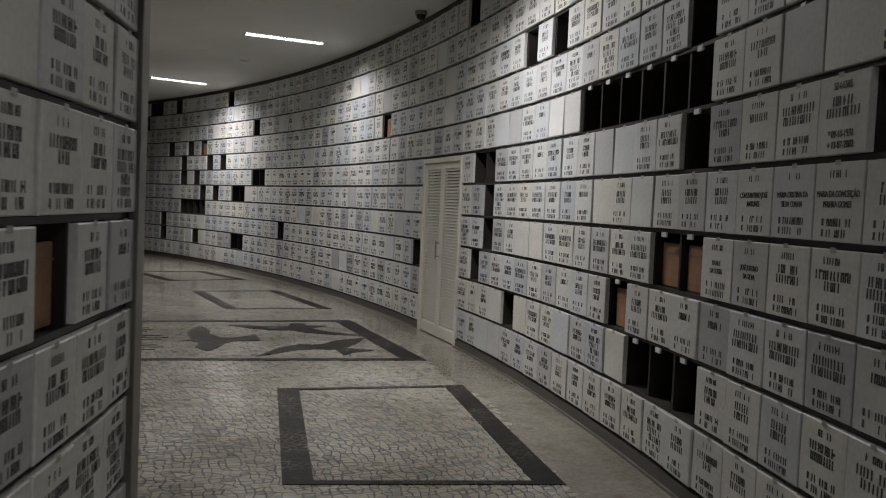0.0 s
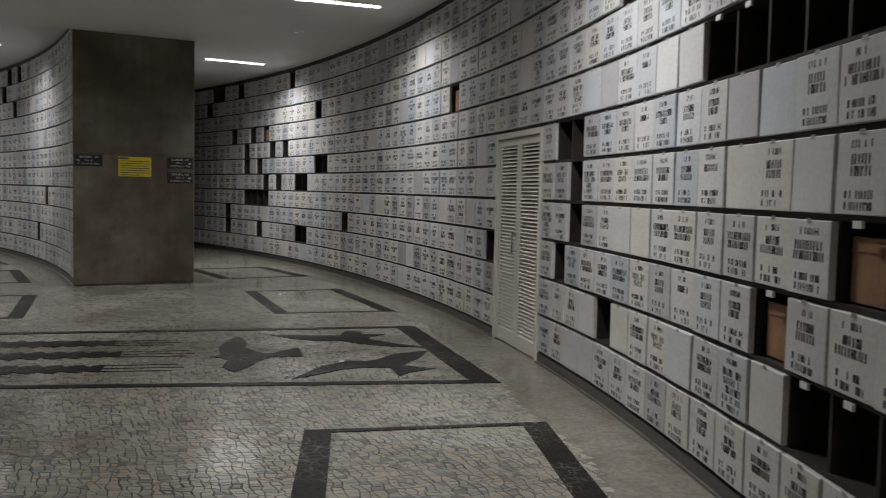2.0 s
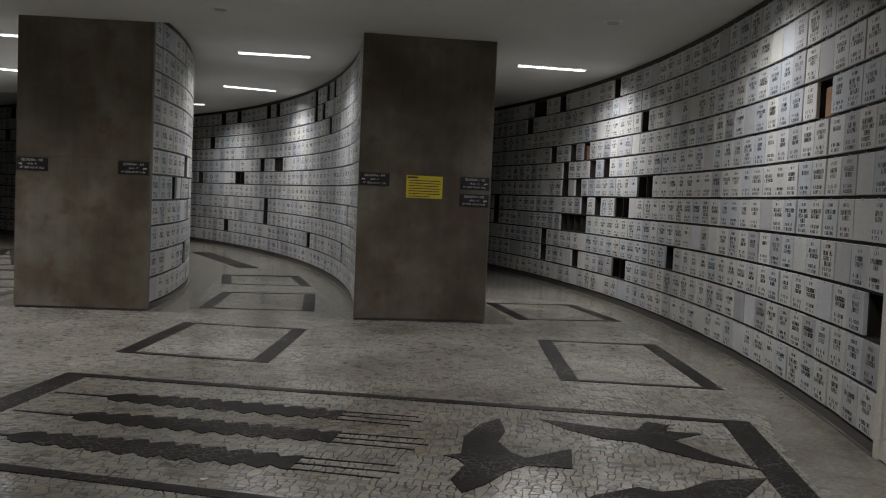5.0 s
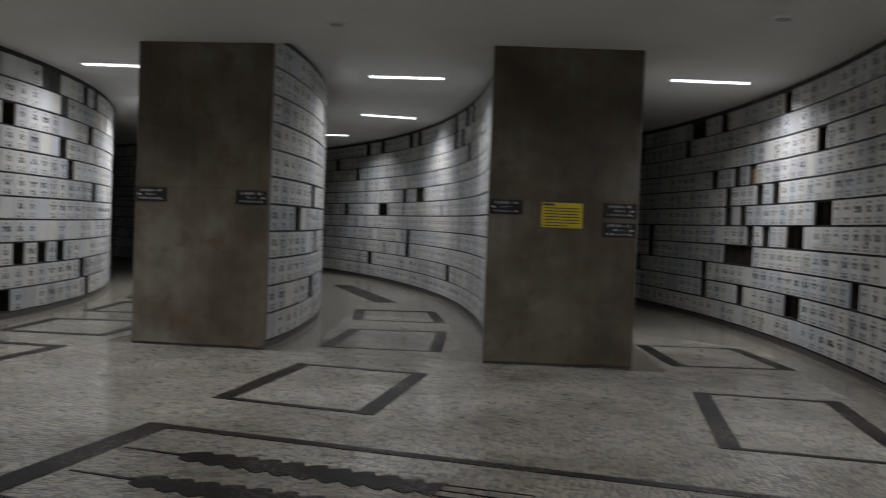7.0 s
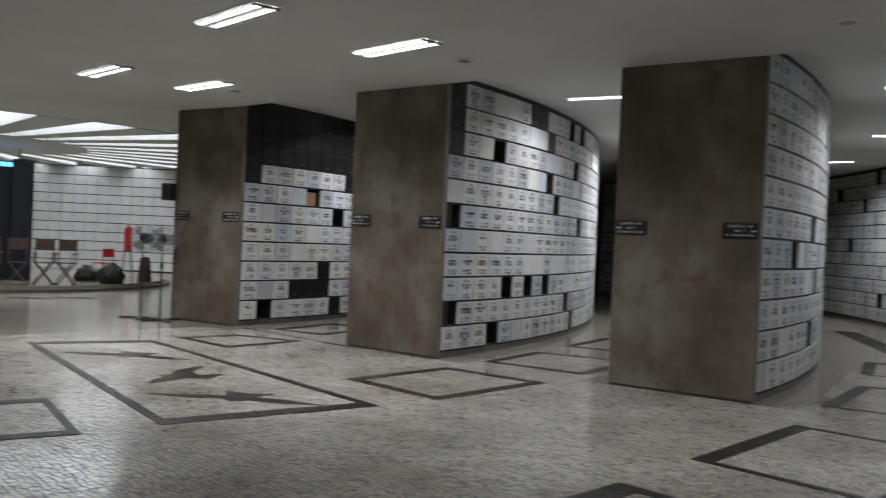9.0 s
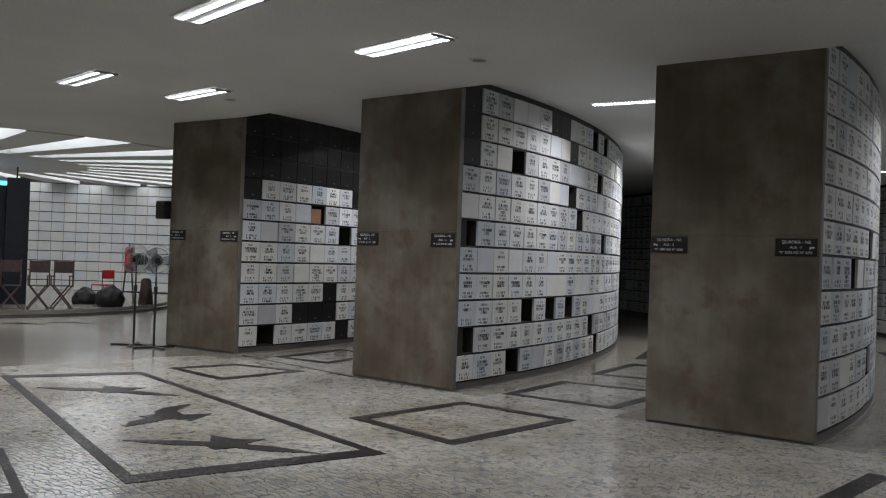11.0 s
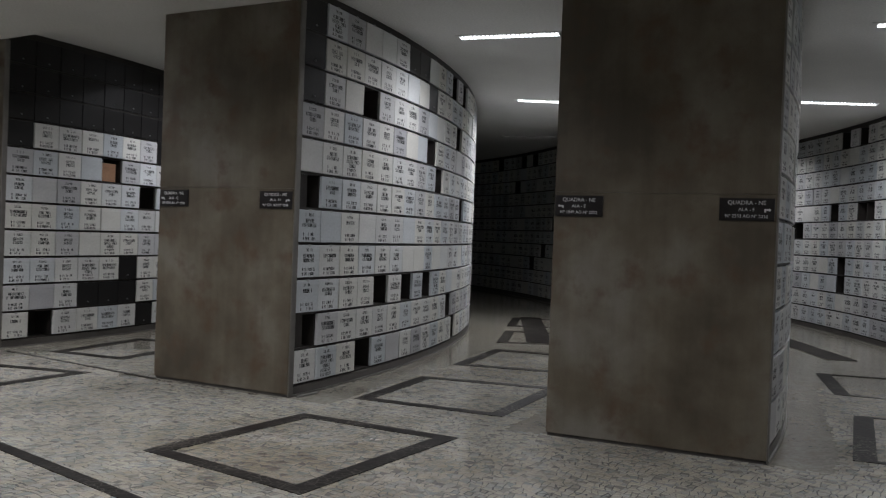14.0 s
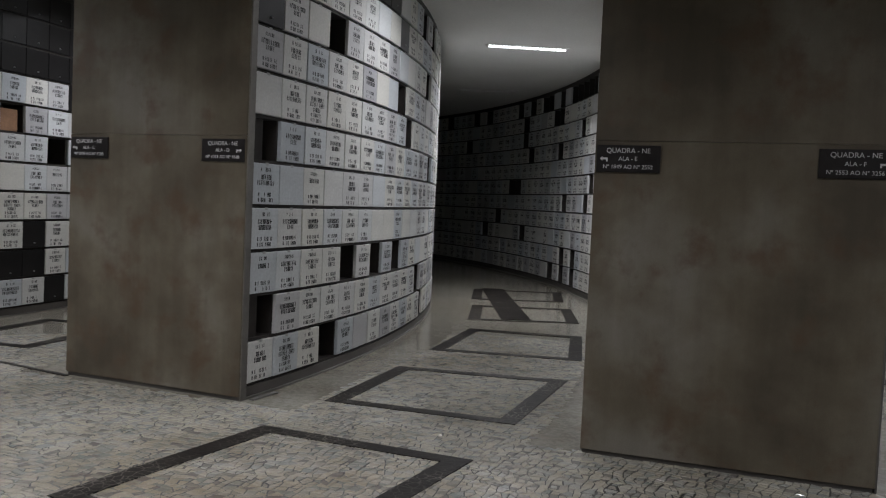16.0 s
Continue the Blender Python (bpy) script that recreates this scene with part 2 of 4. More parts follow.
def box(bm, x0, x1, y0, y1, z0, z1, bevel=0.0, m=None):
    r = bmesh.ops.create_cube(bm, size=1)
    bmesh.ops.transform(bm, matrix=Matrix.Translation(((x0 + x1) / 2, (y0 + y1) / 2, (z0 + z1) / 2)) @ Matrix.Diagonal((x1 - x0, y1 - y0, z1 - z0, 1)), verts=r["verts"])
    vs = r["verts"]
    if bevel:
        es = list({e for v in vs for e in v.link_edges})
        g = bmesh.ops.bevel(bm, geom=es, offset=bevel, segments=1, affect="EDGES")
        vs = list({v for f in g["faces"] for v in f.verts} | {v for v in vs if v.is_valid})
    if m:
        bmesh.ops.transform(bm, matrix=m, verts=vs)
    return bm


def tube(bm, a, b, r0, r1=None, n=10):
    a, b = Vector(a), Vector(b)
    q = (b - a).to_track_quat("Z", "Y").to_matrix().to_4x4()
    bmesh.ops.create_cone(bm, cap_ends=True, segments=n, radius1=r0, radius2=r0 if r1 is None else r1, depth=(b - a).length, matrix=Matrix.Translation((a + b) / 2) @ q)
    return bm


def prism(name, pts, z0, z1, material, parent=None, label=""):
    """A flat slab with the outline pts."""
    n = len(pts)
    area = sum(pts[i][0] * pts[(i + 1) % n][1] - pts[(i + 1) % n][0] * pts[i][1] for i in range(n))
    pts = pts if area > 0 else pts[::-1]
    v = [(x, y, z0) for x, y in pts] + [(x, y, z1) for x, y in pts]
    f = [list(range(n))[::-1], list(range(n, 2 * n))] + [(i, (i + 1) % n, n + (i + 1) % n, n + i) for i in range(n)]
    return mesh_object(name, v, f, material, parent, label)


def arc_slab(verts, faces, c, r0, r1, a0, a1, z0, z1, step=0.012):
    """Adds a curved slab between two radii, two angles and two heights."""
    n = max(1, int(math.ceil(abs(a1 - a0) / step)))
    base = len(verts)
    for i in range(n + 1):
        a = a0 + (a1 - a0) * i / n
        ca, sa = math.cos(a), math.sin(a)
        for r, z in ((r0, z0), (r1, z0), (r1, z1), (r0, z1)):
            verts.append((c[0] + r * ca, c[1] + r * sa, z))
    for i in range(n):
        p, q = base + 4 * i, base + 4 * i + 4
        for k in range(4):
            faces.append((p + k, q + k, q + (k + 1) % 4, p + (k + 1) % 4))
    faces.append((base + 3, base + 2, base + 1, base))
    e = base + 4 * n
    faces.append((e, e + 1, e + 2, e + 3))


# ---- plan ----
W_C, W_R = (-30.25, -4.92), 33.39
LEFT = {"A": (-7.395, 13.05), "B": (-10.83, 10.40), "C": (-14.26, 7.85), "D": (-17.95, 5.28)}
RIGHT = {"A": (-6.14, 14.237), "B": (-9.525, 11.45), "C": (-12.875, 8.854), "D": (-16.72, 6.36)}


def arc_from(p, radius, phi):
    """Centre of a wall face that starts at p with its centre towards phi, and its starting angle."""
    c = (p[0] + radius * math.cos(radians(phi)), p[1] + radius * math.sin(radians(phi)))
    return c, radius, math.atan2(p[1] - c[1], p[0] - c[0])


# ---- floor and ceilings ----
mesh_object("floor", [(-60, -40, 0), (20, -40, 0), (20, 45, 0), (-60, 45, 0), (-60, -40, -0.2), (20, -40, -0.2), (20, 45, -0.2), (-60, 45, -0.2)],
            [(0, 1, 2, 3), (7, 6, 5, 4), (0, 4, 5, 1), (1, 5, 6, 2), (2, 6, 7, 3), (3, 7, 4, 0)], M_FLOOR)
FLOOR = bpy.data.objects["floor"]
tagged(FLOOR, "polished pale mosaic and terrazzo floor with wear", "floor", kind="structure")

# the hall's lower ceiling, bounded by the piers' line and the outer aisle
STAGE = (-28.5, -1.0)
hall_edge = []
for i in range(25):
    a = radians(-20) + (radians(38.3) - radians(-20)) * i / 24
    hall_edge.append((W_C[0] + 30.8 * math.cos(a), W_C[1] + 30.8 * math.sin(a)))
hall_edge += [RIGHT["A"], LEFT["A"], RIGHT["B"], LEFT["B"], RIGHT["C"], LEFT["C"], RIGHT["D"], LEFT["D"]]
ring = [(STAGE[0] + 10.5 * math.cos(radians(d)), STAGE[1] + 10.5 * math.sin(radians(d))) for d in range(32, -61, -4)]
hall_outline = hall_edge + ring + [(-23.0, -16.0), (-6.0, -17.0)]
tagged(prism("ceiling_hall", hall_outline, HALL_Z, HALL_Z + 0.3, M_CEIL), "white painted plaster ceiling of the hall", "ceiling", kind="structure")
tagged(prism("ceiling_aisles", [(-60, -40), (20, -40), (20, 45), (-60, 45)], AISLE_Z + 0.3, AISLE_Z + 0.5, M_CEIL), "upper slab over the whole place", "ceiling", kind="structure")
# aisle ceilings at their own height, outside the hall's outline
aisle_out = [(-60, 45), (-60, 6.0), (-21.5, 5.28)] + [LEFT["D"], RIGHT["D"], LEFT["C"], RIGHT["C"], LEFT["B"], RIGHT["B"], LEFT["A"], RIGHT["A"]] + hall_edge[24::-1] + [(20, -16), (20, 45)]
tagged(prism("ceiling_wings", aisle_out, AISLE_Z, AISLE_Z + 0.28, M_CEIL), "white painted ceiling of the curved aisles", "ceiling", kind="structure")

# plain walls that close the place
for nm, pts in (("wall_south", [(-60, -22.3), (20, -22.3), (20, -22), (-60, -22)]), ("wall_north", [(-60, 38), (20, 38), (20, 38.3), (-60, 38.3)]),
                ("wall_east", [(14, -22), (14.3, -22), (14.3, 38), (14, 38)]), ("wall_west", [(-52.3, -22), (-52, -22), (-52, 38), (-52.3, 38)])):
    tagged(prism(nm, pts, 0, AISLE_Z + 0.3, M_WALLP), "plain painted wall that closes the place", "wall", kind="structure")


# ---- niche walls ----
PH_, PT = 0.306, 0.030
rng = random.Random(5)


def plate_mesh(width, seed, blank=False, clip=True, names=True, numbers=True):
    """One niche plate: a slab with softened front edges, dark lettering strokes a hair proud of it and a clip on its top edge."""
    r = random.Random(seed)
    v, f, s = [], [], []

    def quad(x0, x1, z0, z1, y, slot):
        b = len(v)
        v.extend([(x0, y, z0), (x1, y, z0), (x1, y, z1), (x0, y, z1)])
        f.append((b, b + 1, b + 2, b + 3)), s.append(slot)

    w, h, e = width / 2, PH_ / 2, 0.004
    b = len(v)
    v.extend([(-w + e, 0, -h + e), (w - e, 0, -h + e), (w - e, 0, h - e), (-w + e, 0, h - e),
              (-w, e, -h), (w, e, -h), (w, e, h), (-w, e, h), (-w, PT, -h), (w, PT, -h), (w, PT, h), (-w, PT, h)])
    f.append((0, 1, 2, 3)), s.append(0)
    for k in range(4):
        j = (k + 1) % 4
        f.append((4 + k, 4 + j, j, k)), s.append(0)
        f.append((8 + k, 8 + j, 4 + j, 4 + k)), s.append(0)
    f.append((11, 10, 9, 8)), s.append(0)
    if clip:
        cx = r.uniform(-0.02, 0.02)
        quad(cx - 0.02, cx + 0.02, h - 0.012, h + 0.008, -0.003, 2)
    if not blank:
        def line(z, x0, x1, hh, gap, skip):
            x = x0
            while x < x1:
                lw = r.uniform(0.6, 1.0) * hh * 0.72
                if r.random() > skip:
                    low, top, xe = z - hh / 2, z + hh / 2 * r.uniform(0.85, 1.0), min(x + lw, x1)
                    st = hh * 0.28
                    quad(x, x + st, low, top, -0.0012, 1)
                    if xe - x > 2.2 * st:
                        if r.random() < 0.65:
                            quad(xe - st, xe, low, top, -0.0012, 1)
                        bar = r.choice((low, (low + top) / 2 - st / 2, top - st))
                        quad(x + st, xe - (st if r.random() < 0.8 else 0), bar, bar + st, -0.0012, 1)
                    x += lw + gap
                else:
                    x += hh * 0.7
        span = r.uniform(0.05, 0.075)
        if numbers:
            line(0.108, -span, span, 0.030, 0.004, 0.22)
        n = r.choice((1, 2, 2, 2, 2, 3)) if names else 0
        for k in range(n):
            span = r.uniform(0.06, 0.135)
            line(0.052 - 0.043 * k, -span, span, 0.039, 0.0024, 0.05)
        for k in range(2 if numbers else 0):
            z = -0.078 - 0.042 * k
            quad(-0.105, -0.089, z - 0.014, z + 0.014, -0.0012, 1)
            line(z, -0.068, 0.098, 0.032, 0.003, 0.2)
    me = bpy.data.meshes.new("plate")
    me.from_pydata(v, [], f)
    for m in (M_PLATE, M_INK, M_CLIP):
        me.materials.append(m)
    me.polygons.foreach_set("material_index", s)
    me.update()
    return me


def dark_mesh(width):
    bm = bmesh.new()
    box(bm, -width / 2, width / 2, 0.0, 0.02, -ROW / 2 + 0.014, ROW / 2 - 0.014, 0.002)
    knob = bmesh.ops.create_icosphere(bm, subdivisions=1, radius=0.011, matrix=Matrix.Translation((0, -0.008, -0.10)))
    for fc in {q for vt in knob["verts"] for q in vt.link_faces}:
        fc.material_index = 1
    bmesh.ops.recalc_face_normals(bm, faces=bm.faces[:])
    me = bpy.data.meshes.new("black_panel")
    bm.to_mesh(me)
    bm.free()
    me.materials.append(M_BLACKPANEL)
    me.materials.append(M_GREYM)
    return me


def plate_set(width):
    return [plate_mesh(width, 20 + k) for k in range(22)], [plate_mesh(width, 90 + k, True) for k in range(3)]


def face_frame(c, radius, a, inward, off=0.0):
    """Pose at the face of a curved wall: X to the viewer's right, Y into the wall, Z up."""
    n = Vector((math.cos(a), math.sin(a), 0)) * (-1 if inward else 1)
    d = -n
    x = d.cross(Vector((0, 0, 1)))
    p = Vector((c[0] + radius * math.cos(a), c[1] + radius * math.sin(a), 0)) + n * off
    return Matrix(((x[0], d[0], 0, p[0]), (x[1], d[1], 0, p[1]), (x[2], d[2], 1, 0), (0, 0, 0, 1)))


def niche_face(name, c, radius, a0, pitch, cols, inward, opens, boards=(), skip=None, label="", near=None, blanks=0.1, top=AISLE_Z, seed=1, turn=1, dark=(), named=(), dated=(), plain=()):
    """A curved wall of niches: black shelves and back, one plate to each closed niche, dark recesses in the open ones."""
    r = random.Random(seed)
    sgn = 1 if inward else -1          # into the wall = growing radius for an inward face
    ang = lambda j: a0 + turn * j * pitch / radius
    deep = radius + sgn * 0.30
    front = radius + sgn * 0.022
    v, f = [], []
    runs = [(cols[0], cols[1], 0.0)]
    if skip:
        runs = [(cols[0], skip[0], 0.0), (skip[0], skip[1], BASE + 6 * ROW), (skip[1], cols[1], 0.0)]
    for j0, j1, z0 in runs:
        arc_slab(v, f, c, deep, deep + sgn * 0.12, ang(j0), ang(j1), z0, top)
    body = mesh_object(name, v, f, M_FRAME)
    tagged(body, label, "niche wall", kind="structure")
    for row in range(ROWS_N + 1):
        v, f = [], []
        z = BASE + row * ROW
        for j0, j1, z0 in runs:
            if z >= z0 - 0.01:
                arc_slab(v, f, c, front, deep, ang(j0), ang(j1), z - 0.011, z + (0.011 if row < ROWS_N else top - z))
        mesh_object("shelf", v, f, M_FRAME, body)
    open_set = {(col, row) for row, cs in opens.items() for col in cs}
    dark_set = {(col, row) for row, cs in dark for col in cs}
    for j, row in sorted({(j, row) for col, row in open_set for j in (col, col + 1) if j > cols[0]}):
        v, f = [], []
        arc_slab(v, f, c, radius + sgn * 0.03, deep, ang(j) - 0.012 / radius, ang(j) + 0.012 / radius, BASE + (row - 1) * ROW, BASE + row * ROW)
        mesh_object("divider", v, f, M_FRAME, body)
    pv, pf = [], []
    for j0, j1, z0 in runs:
        if z0 < 0.5:
            arc_slab(pv, pf, c, radius + sgn * 0.006, deep, ang(j0), ang(j1), 0, BASE - 0.011)
    mesh_object("plinth", pv, pf, M_PLINTH, body)
    kv, kf = [], []
    for j0, j1, z0 in runs:
        if z0 < 0.5:
            arc_slab(kv, kf, c, radius - sgn * 0.012, radius + sgn * 0.006, ang(j0), ang(j1), 0, 0.016)
    mesh_object("skirting_fillet", kv, kf, M_EDGE, body, "thin paler fillet at the foot of the plinth")
    full, blank = plate_set(pitch - 0.010)
    black = dark_mesh(pitch - 0.008)
    bv, bf, bs = [], [], []
    made = 0
    order = sorted(((j, row) for j in range(cols[0], cols[1]) for row in range(1, ROWS_N + 1)), key=lambda q: abs(q[0] + 0.5 - near) if near is not None else q[0])
    for j, row in order:
        if (j, row) in open_set or (skip and skip[0] <= j < skip[1] and row <= 6):
            continue
        a = ang(j + 0.5)
        if (j, row) in dark_set:
            ob = new("black_panel", black)
            ob.parent = body
            ob.matrix_world = face_frame(c, radius, a, inward, -0.004) @ pose(0, 0, BASE + (row - 0.5) * ROW)
            ob["label"] = "glossy black niche panel with a small metal knob"
            continue
        me = r.choice(blank) if r.random() < blanks else r.choice(full)
        if plain and -25 < j < 0 and row <= 7:
            me = r.choice(blank) if (j, row) in plain else r.choice(full)
        if (j, row) in dated:
            me = plate_mesh(pitch - 0.010, 31, numbers=False)
        if (j, row) in named:
            ob = new("plate", plate_mesh(pitch - 0.010, 200 - j, names=False))
            ob.parent = body
            ob.matrix_world = face_frame(c, radius, a, inward, 0.004) @ pose(0, 0, BASE + (row - 0.5) * ROW)
            continue
        m = face_frame(c, radius, a, inward, r.uniform(-0.004, 0.008)) @ pose(0, 0, BASE + (row - 0.5) * ROW, r.uniform(-0.7, 0.7), r.uniform(-0.35, 0.35), r.uniform(-0.8, 0.8))
        if made < 300:
            ob = new("plate", me)
            ob.parent = body
            ob.matrix_world = m
            made += 1
        else:
            b = len(bv)
            bv.extend(m @ q.co for q in me.vertices)
            for p in me.polygons:
                bf.append([b + i for i in p.vertices])
                bs.append(p.material_index)
    if bv:
        far = mesh_object("plates", bv, bf, [M_PLATE, M_INK, M_CLIP], body, "pale lettered niche plates further along the wall", bs)
        far["kind"] = "stuff"
    for col, row in boards:
        m = face_frame(c, radius, ang(col + 0.5), inward, -0.06) @ pose(0, 0, BASE + (row - 0.5) * ROW)
        bm = bmesh.new()
        box(bm, -0.135, 0.135, 0, 0.02, -0.15, 0.10, 0.003)
        box(bm, -0.135, 0.135, -0.004, 0.0, 0.045, 0.05)
        ob = part("board", bm, M_WOOD, body, "bare brown board inside the open niche")
        ob.matrix_world = m
    return body


def tags_over(body, c, radius, a0, pitch, inward, cells):
    """Small white number tags on the shelf edge over open niches."""
    for col, row in cells:
        bm = bmesh.new()
        box(bm, -0.032, 0.032, -0.012, 0.0, -0.014, 0.014)
        ob = part("number_tag", bm, M_SIGNTXT, body, "small white number tag")
        ob.matrix_world = face_frame(c, radius, a0 + (col + 0.5) * pitch / radius, inward, -0.012) @ pose(0, 0, BASE + row * ROW - 0.02)


W_A0, W_P = radians(28.07), 0.3535
W_OPEN = {2: (-19, -18, -17, -9, 24, 25, 31, 36), 3: (-16, -6, 0, 18, 36, 46), 4: (-19, -18, -7, 30, 31, 32, 33, 44), 5: (-7, 24, 25, 28, 30, 44),
          6: (-24, -19, -7, -6, 21, 22, 31, 33), 7: (-19, -18, -17, -16, -15, -14, 27, 29, 33), 8: (-19, 4, 30, 32, 35), 9: (-19, -12, -10, 22), 10: (39, 46), 11: (-5, 26, 34, 37, 38, 46)}
wall_w = niche_face("wall_outer", W_C, W_R, W_A0, W_P, (-46, 62), True, W_OPEN, ((-19, 4), (-18, 4), (-16, 3), (4, 8), (30, 8)), (-4, 0),
                    "long curved wall of pale lettered niche plates", near=-16, seed=3, dated=((-23, 6),),
                    plain=((-7, 1), (-8, 1), (-8, 2), (-10, 2), (-13, 2), (-16, 2), (-10, 4), (-11, 4), (-15, 5), (-17, 5), (-15, 6), (-16, 6), (-8, 7), (-9, 7), (-12, 7), (-13, 7), (-22, 7), (-23, 7)), named=((-21, 5), (-22, 5), (-23, 5), (-20, 4), (-21, 4)))
tags_over(wall_w, W_C, W_R, W_A0, W_P, True, [(-19, 4), (-18, 4), (-16, 3), (-19, 2), (-18, 2), (-17, 2), (-19, 7), (-18, 7), (-17, 7), (-16, 7), (-15, 7), (-14, 7), (-19, 6)])

AL = arc_from(LEFT["A"], 29.0, 220)
niche_face("wall_aisle_f", AL[0], AL[1], AL[2] + 0.07 / 29, 0.39, (0, 56), True,
           {2: (10, 20, 38), 3: (30,), 4: (8, 30), 6: (35, 36, 43), 7: (27, 28, 31), 9: (15, 41), 10: (17, 19, 45), 11: (14, 16, 19, 28, 30, 36, 39)},
           label="curved aisle wall of pale lettered niche plates", near=8, seed=4)
BR = arc_from(RIGHT["B"], 18.0, 217)
niche_face("wall_aisle_e", BR[0], BR[1], BR[2] + 0.07 / 18, 0.385, (0, 26), False, {2: (6, 10), 4: (7,), 5: (3,), 6: (6,), 10: (9,)},
           label="convex aisle wall of pale lettered niche plates", near=3, seed=5)
BL = arc_from(LEFT["B"], 23.0, 218.7)
niche_face("wall_aisle_d", BL[0], BL[1], BL[2] + 0.07 / 23, 0.385, (0, 56), True,
           {1: (28, 30, 32), 2: (28, 30), 3: (37, 43), 4: (41,), 5: (26, 30), 6: (25, 38, 39), 8: (31, 36), 9: (27, 37, 46), 10: (31, 32, 37), 11: (25, 26, 27, 28, 29, 31, 33, 34, 36, 38, 43, 45, 49)},
           label="dim curved aisle wall of pale niche plates", near=28, seed=6)
CR = arc_from(RIGHT["C"], 18.0, 218)
niche_face("wall_aisle_c", CR[0], CR[1], CR[2] + 0.07 / 18, 0.385, (0, 34), False,
           {1: (3, 12), 2: (0, 11), 3: (4, 6, 8), 6: (0, 13), 7: (9,), 8: (8,), 9: (3, 12), 11: (11, 13)},
           label="convex wall of white lettered niche plates with open niches", near=3, seed=7, dark=((9, (0,)), (10, (0, 8)), (11, (0, 6, 7))))
DR = arc_from(RIGHT["D"], 18.0, 218)
niche_face("wall_aisle_b", DR[0], DR[1], DR[2] + 0.07 / 18, 0.385, (0, 22), False,
           {1: (1,), 6: (6,), 7: (4,)}, ((4, 7),),
           label="niche wall with its upper rows empty and black", near=3, seed=8, dark=((9, range(22)), (10, range(22)), (11, range(22)), (8, (0, 7, 8)), (2, (3, 4, 5)), (3, (5,)), (1, (6,))))
Z_R = 30.73
Z_A = math.atan2(3.08 + 4.92, -0.55 + 30.25)
niche_face("wall_start", W_C, Z_R, Z_A - 0.10 / Z_R, 0.3535, (0, 20), False, {4: (2,), 1: (3,)}, ((2, 4),), label="convex wall of pale lettered niche plates", near=2, seed=9, turn=-1)


# plain inner backs of the walls whose faces are never seen
for nm, p, rad in (("wall_back_c", LEFT["C"], 23.0), ("wall_back_d", LEFT["D"], 23.0), ("wall_back_a", RIGHT["A"], 30.72)):
    c, rr, aa = arc_from(p, rad, 219.5)
    v, f = [], []
    arc_slab(v, f, c, rr, rr + (0.15 if nm != "wall_back_a" else -0.15), aa + 0.003, aa + 14 / rr, 0, AISLE_Z)
    tagged(mesh_object(nm, v, f, M_WALLP), "plain back of a niche wall", "wall", kind="structure")
v, f = [], []
arc_slab(v, f, W_C, Z_R - 1.6, Z_R - 1.45, Z_A - 0.25, Z_A - 0.004, 0, AISLE_Z)
tagged(mesh_object("wall_back_start", v, f, M_WALLP), "plain back of a niche wall", "wall", kind="structure")


# ---- pier slabs ----
def pier(key, a, b, thick=0.07):
    """Stone end slab of a niche wall, from floor to ceiling, with a metal trim on its outer corner."""
    a, b = Vector((*a, 0)), Vector((*b, 0))
    d = (b - a).normalized()
    n = Vector((d[1], -d[0], 0))
    m = Matrix(((d[0], -n[0], 0, a[0]), (d[1], -n[1], 0, a[1]), (0, 0, 1, 0), (0, 0, 0, 1)))
    w = (b - a).length
    root = empty("pier", m)
    tagged(root, "brownish stone pier slab with faint stains and dark signs", "pier", "piers along the hall")
    for z0, z1 in ((0.03, 1.948), (1.95, HALL_Z - 0.001)):
        bm = bmesh.new()
        box(bm, 0, w, 0, thick, z0, z1, 0.0015)
        part("slab", bm, M_PIER, root)
    bm = bmesh.new()
    box(bm, 0.01, w - 0.01, 0.012, thick, 0.0, 0.03)
    part("foot", bm, M_PLINTH, root, "dark recessed foot strip")
    bm = bmesh.new()
    box(bm, w - 0.001, w + 0.012, 0.004, thick + 0.004, 0.0, HALL_Z, 0.002)
    part("corner_trim", bm, M_EDGE, root, "thin grey metal corner trim")
    bm = bmesh.new()
    box(bm, 0.06, w - 0.06, thick, thick + 0.2, 0, HALL_Z)
    part("core", bm, M_FRAME, root)
    return root, m, w


def text_mesh(name, body, size, m, parent, align="CENTER", material=None):
    cu = bpy.data.curves.new(name, "FONT")
    cu.body, cu.size, cu.align_x, cu.align_y, cu.extrude = body, size, align, "CENTER", 0.0008
    tmp = bpy.data.objects.new(name, cu)
    scene.collection.objects.link(tmp)
    dg = bpy.context.evaluated_depsgraph_get()
    me = bpy.data.meshes.new_from_object(tmp.evaluated_get(dg))
    bpy.data.objects.remove(tmp)
    me.materials.clear()
    me.materials.append(material or M_SIGNTXT)
    ob = new(name, me)
    ob.parent = parent
    ob.matrix_local = m @ pose(0, 0, 0, 90)
    return ob


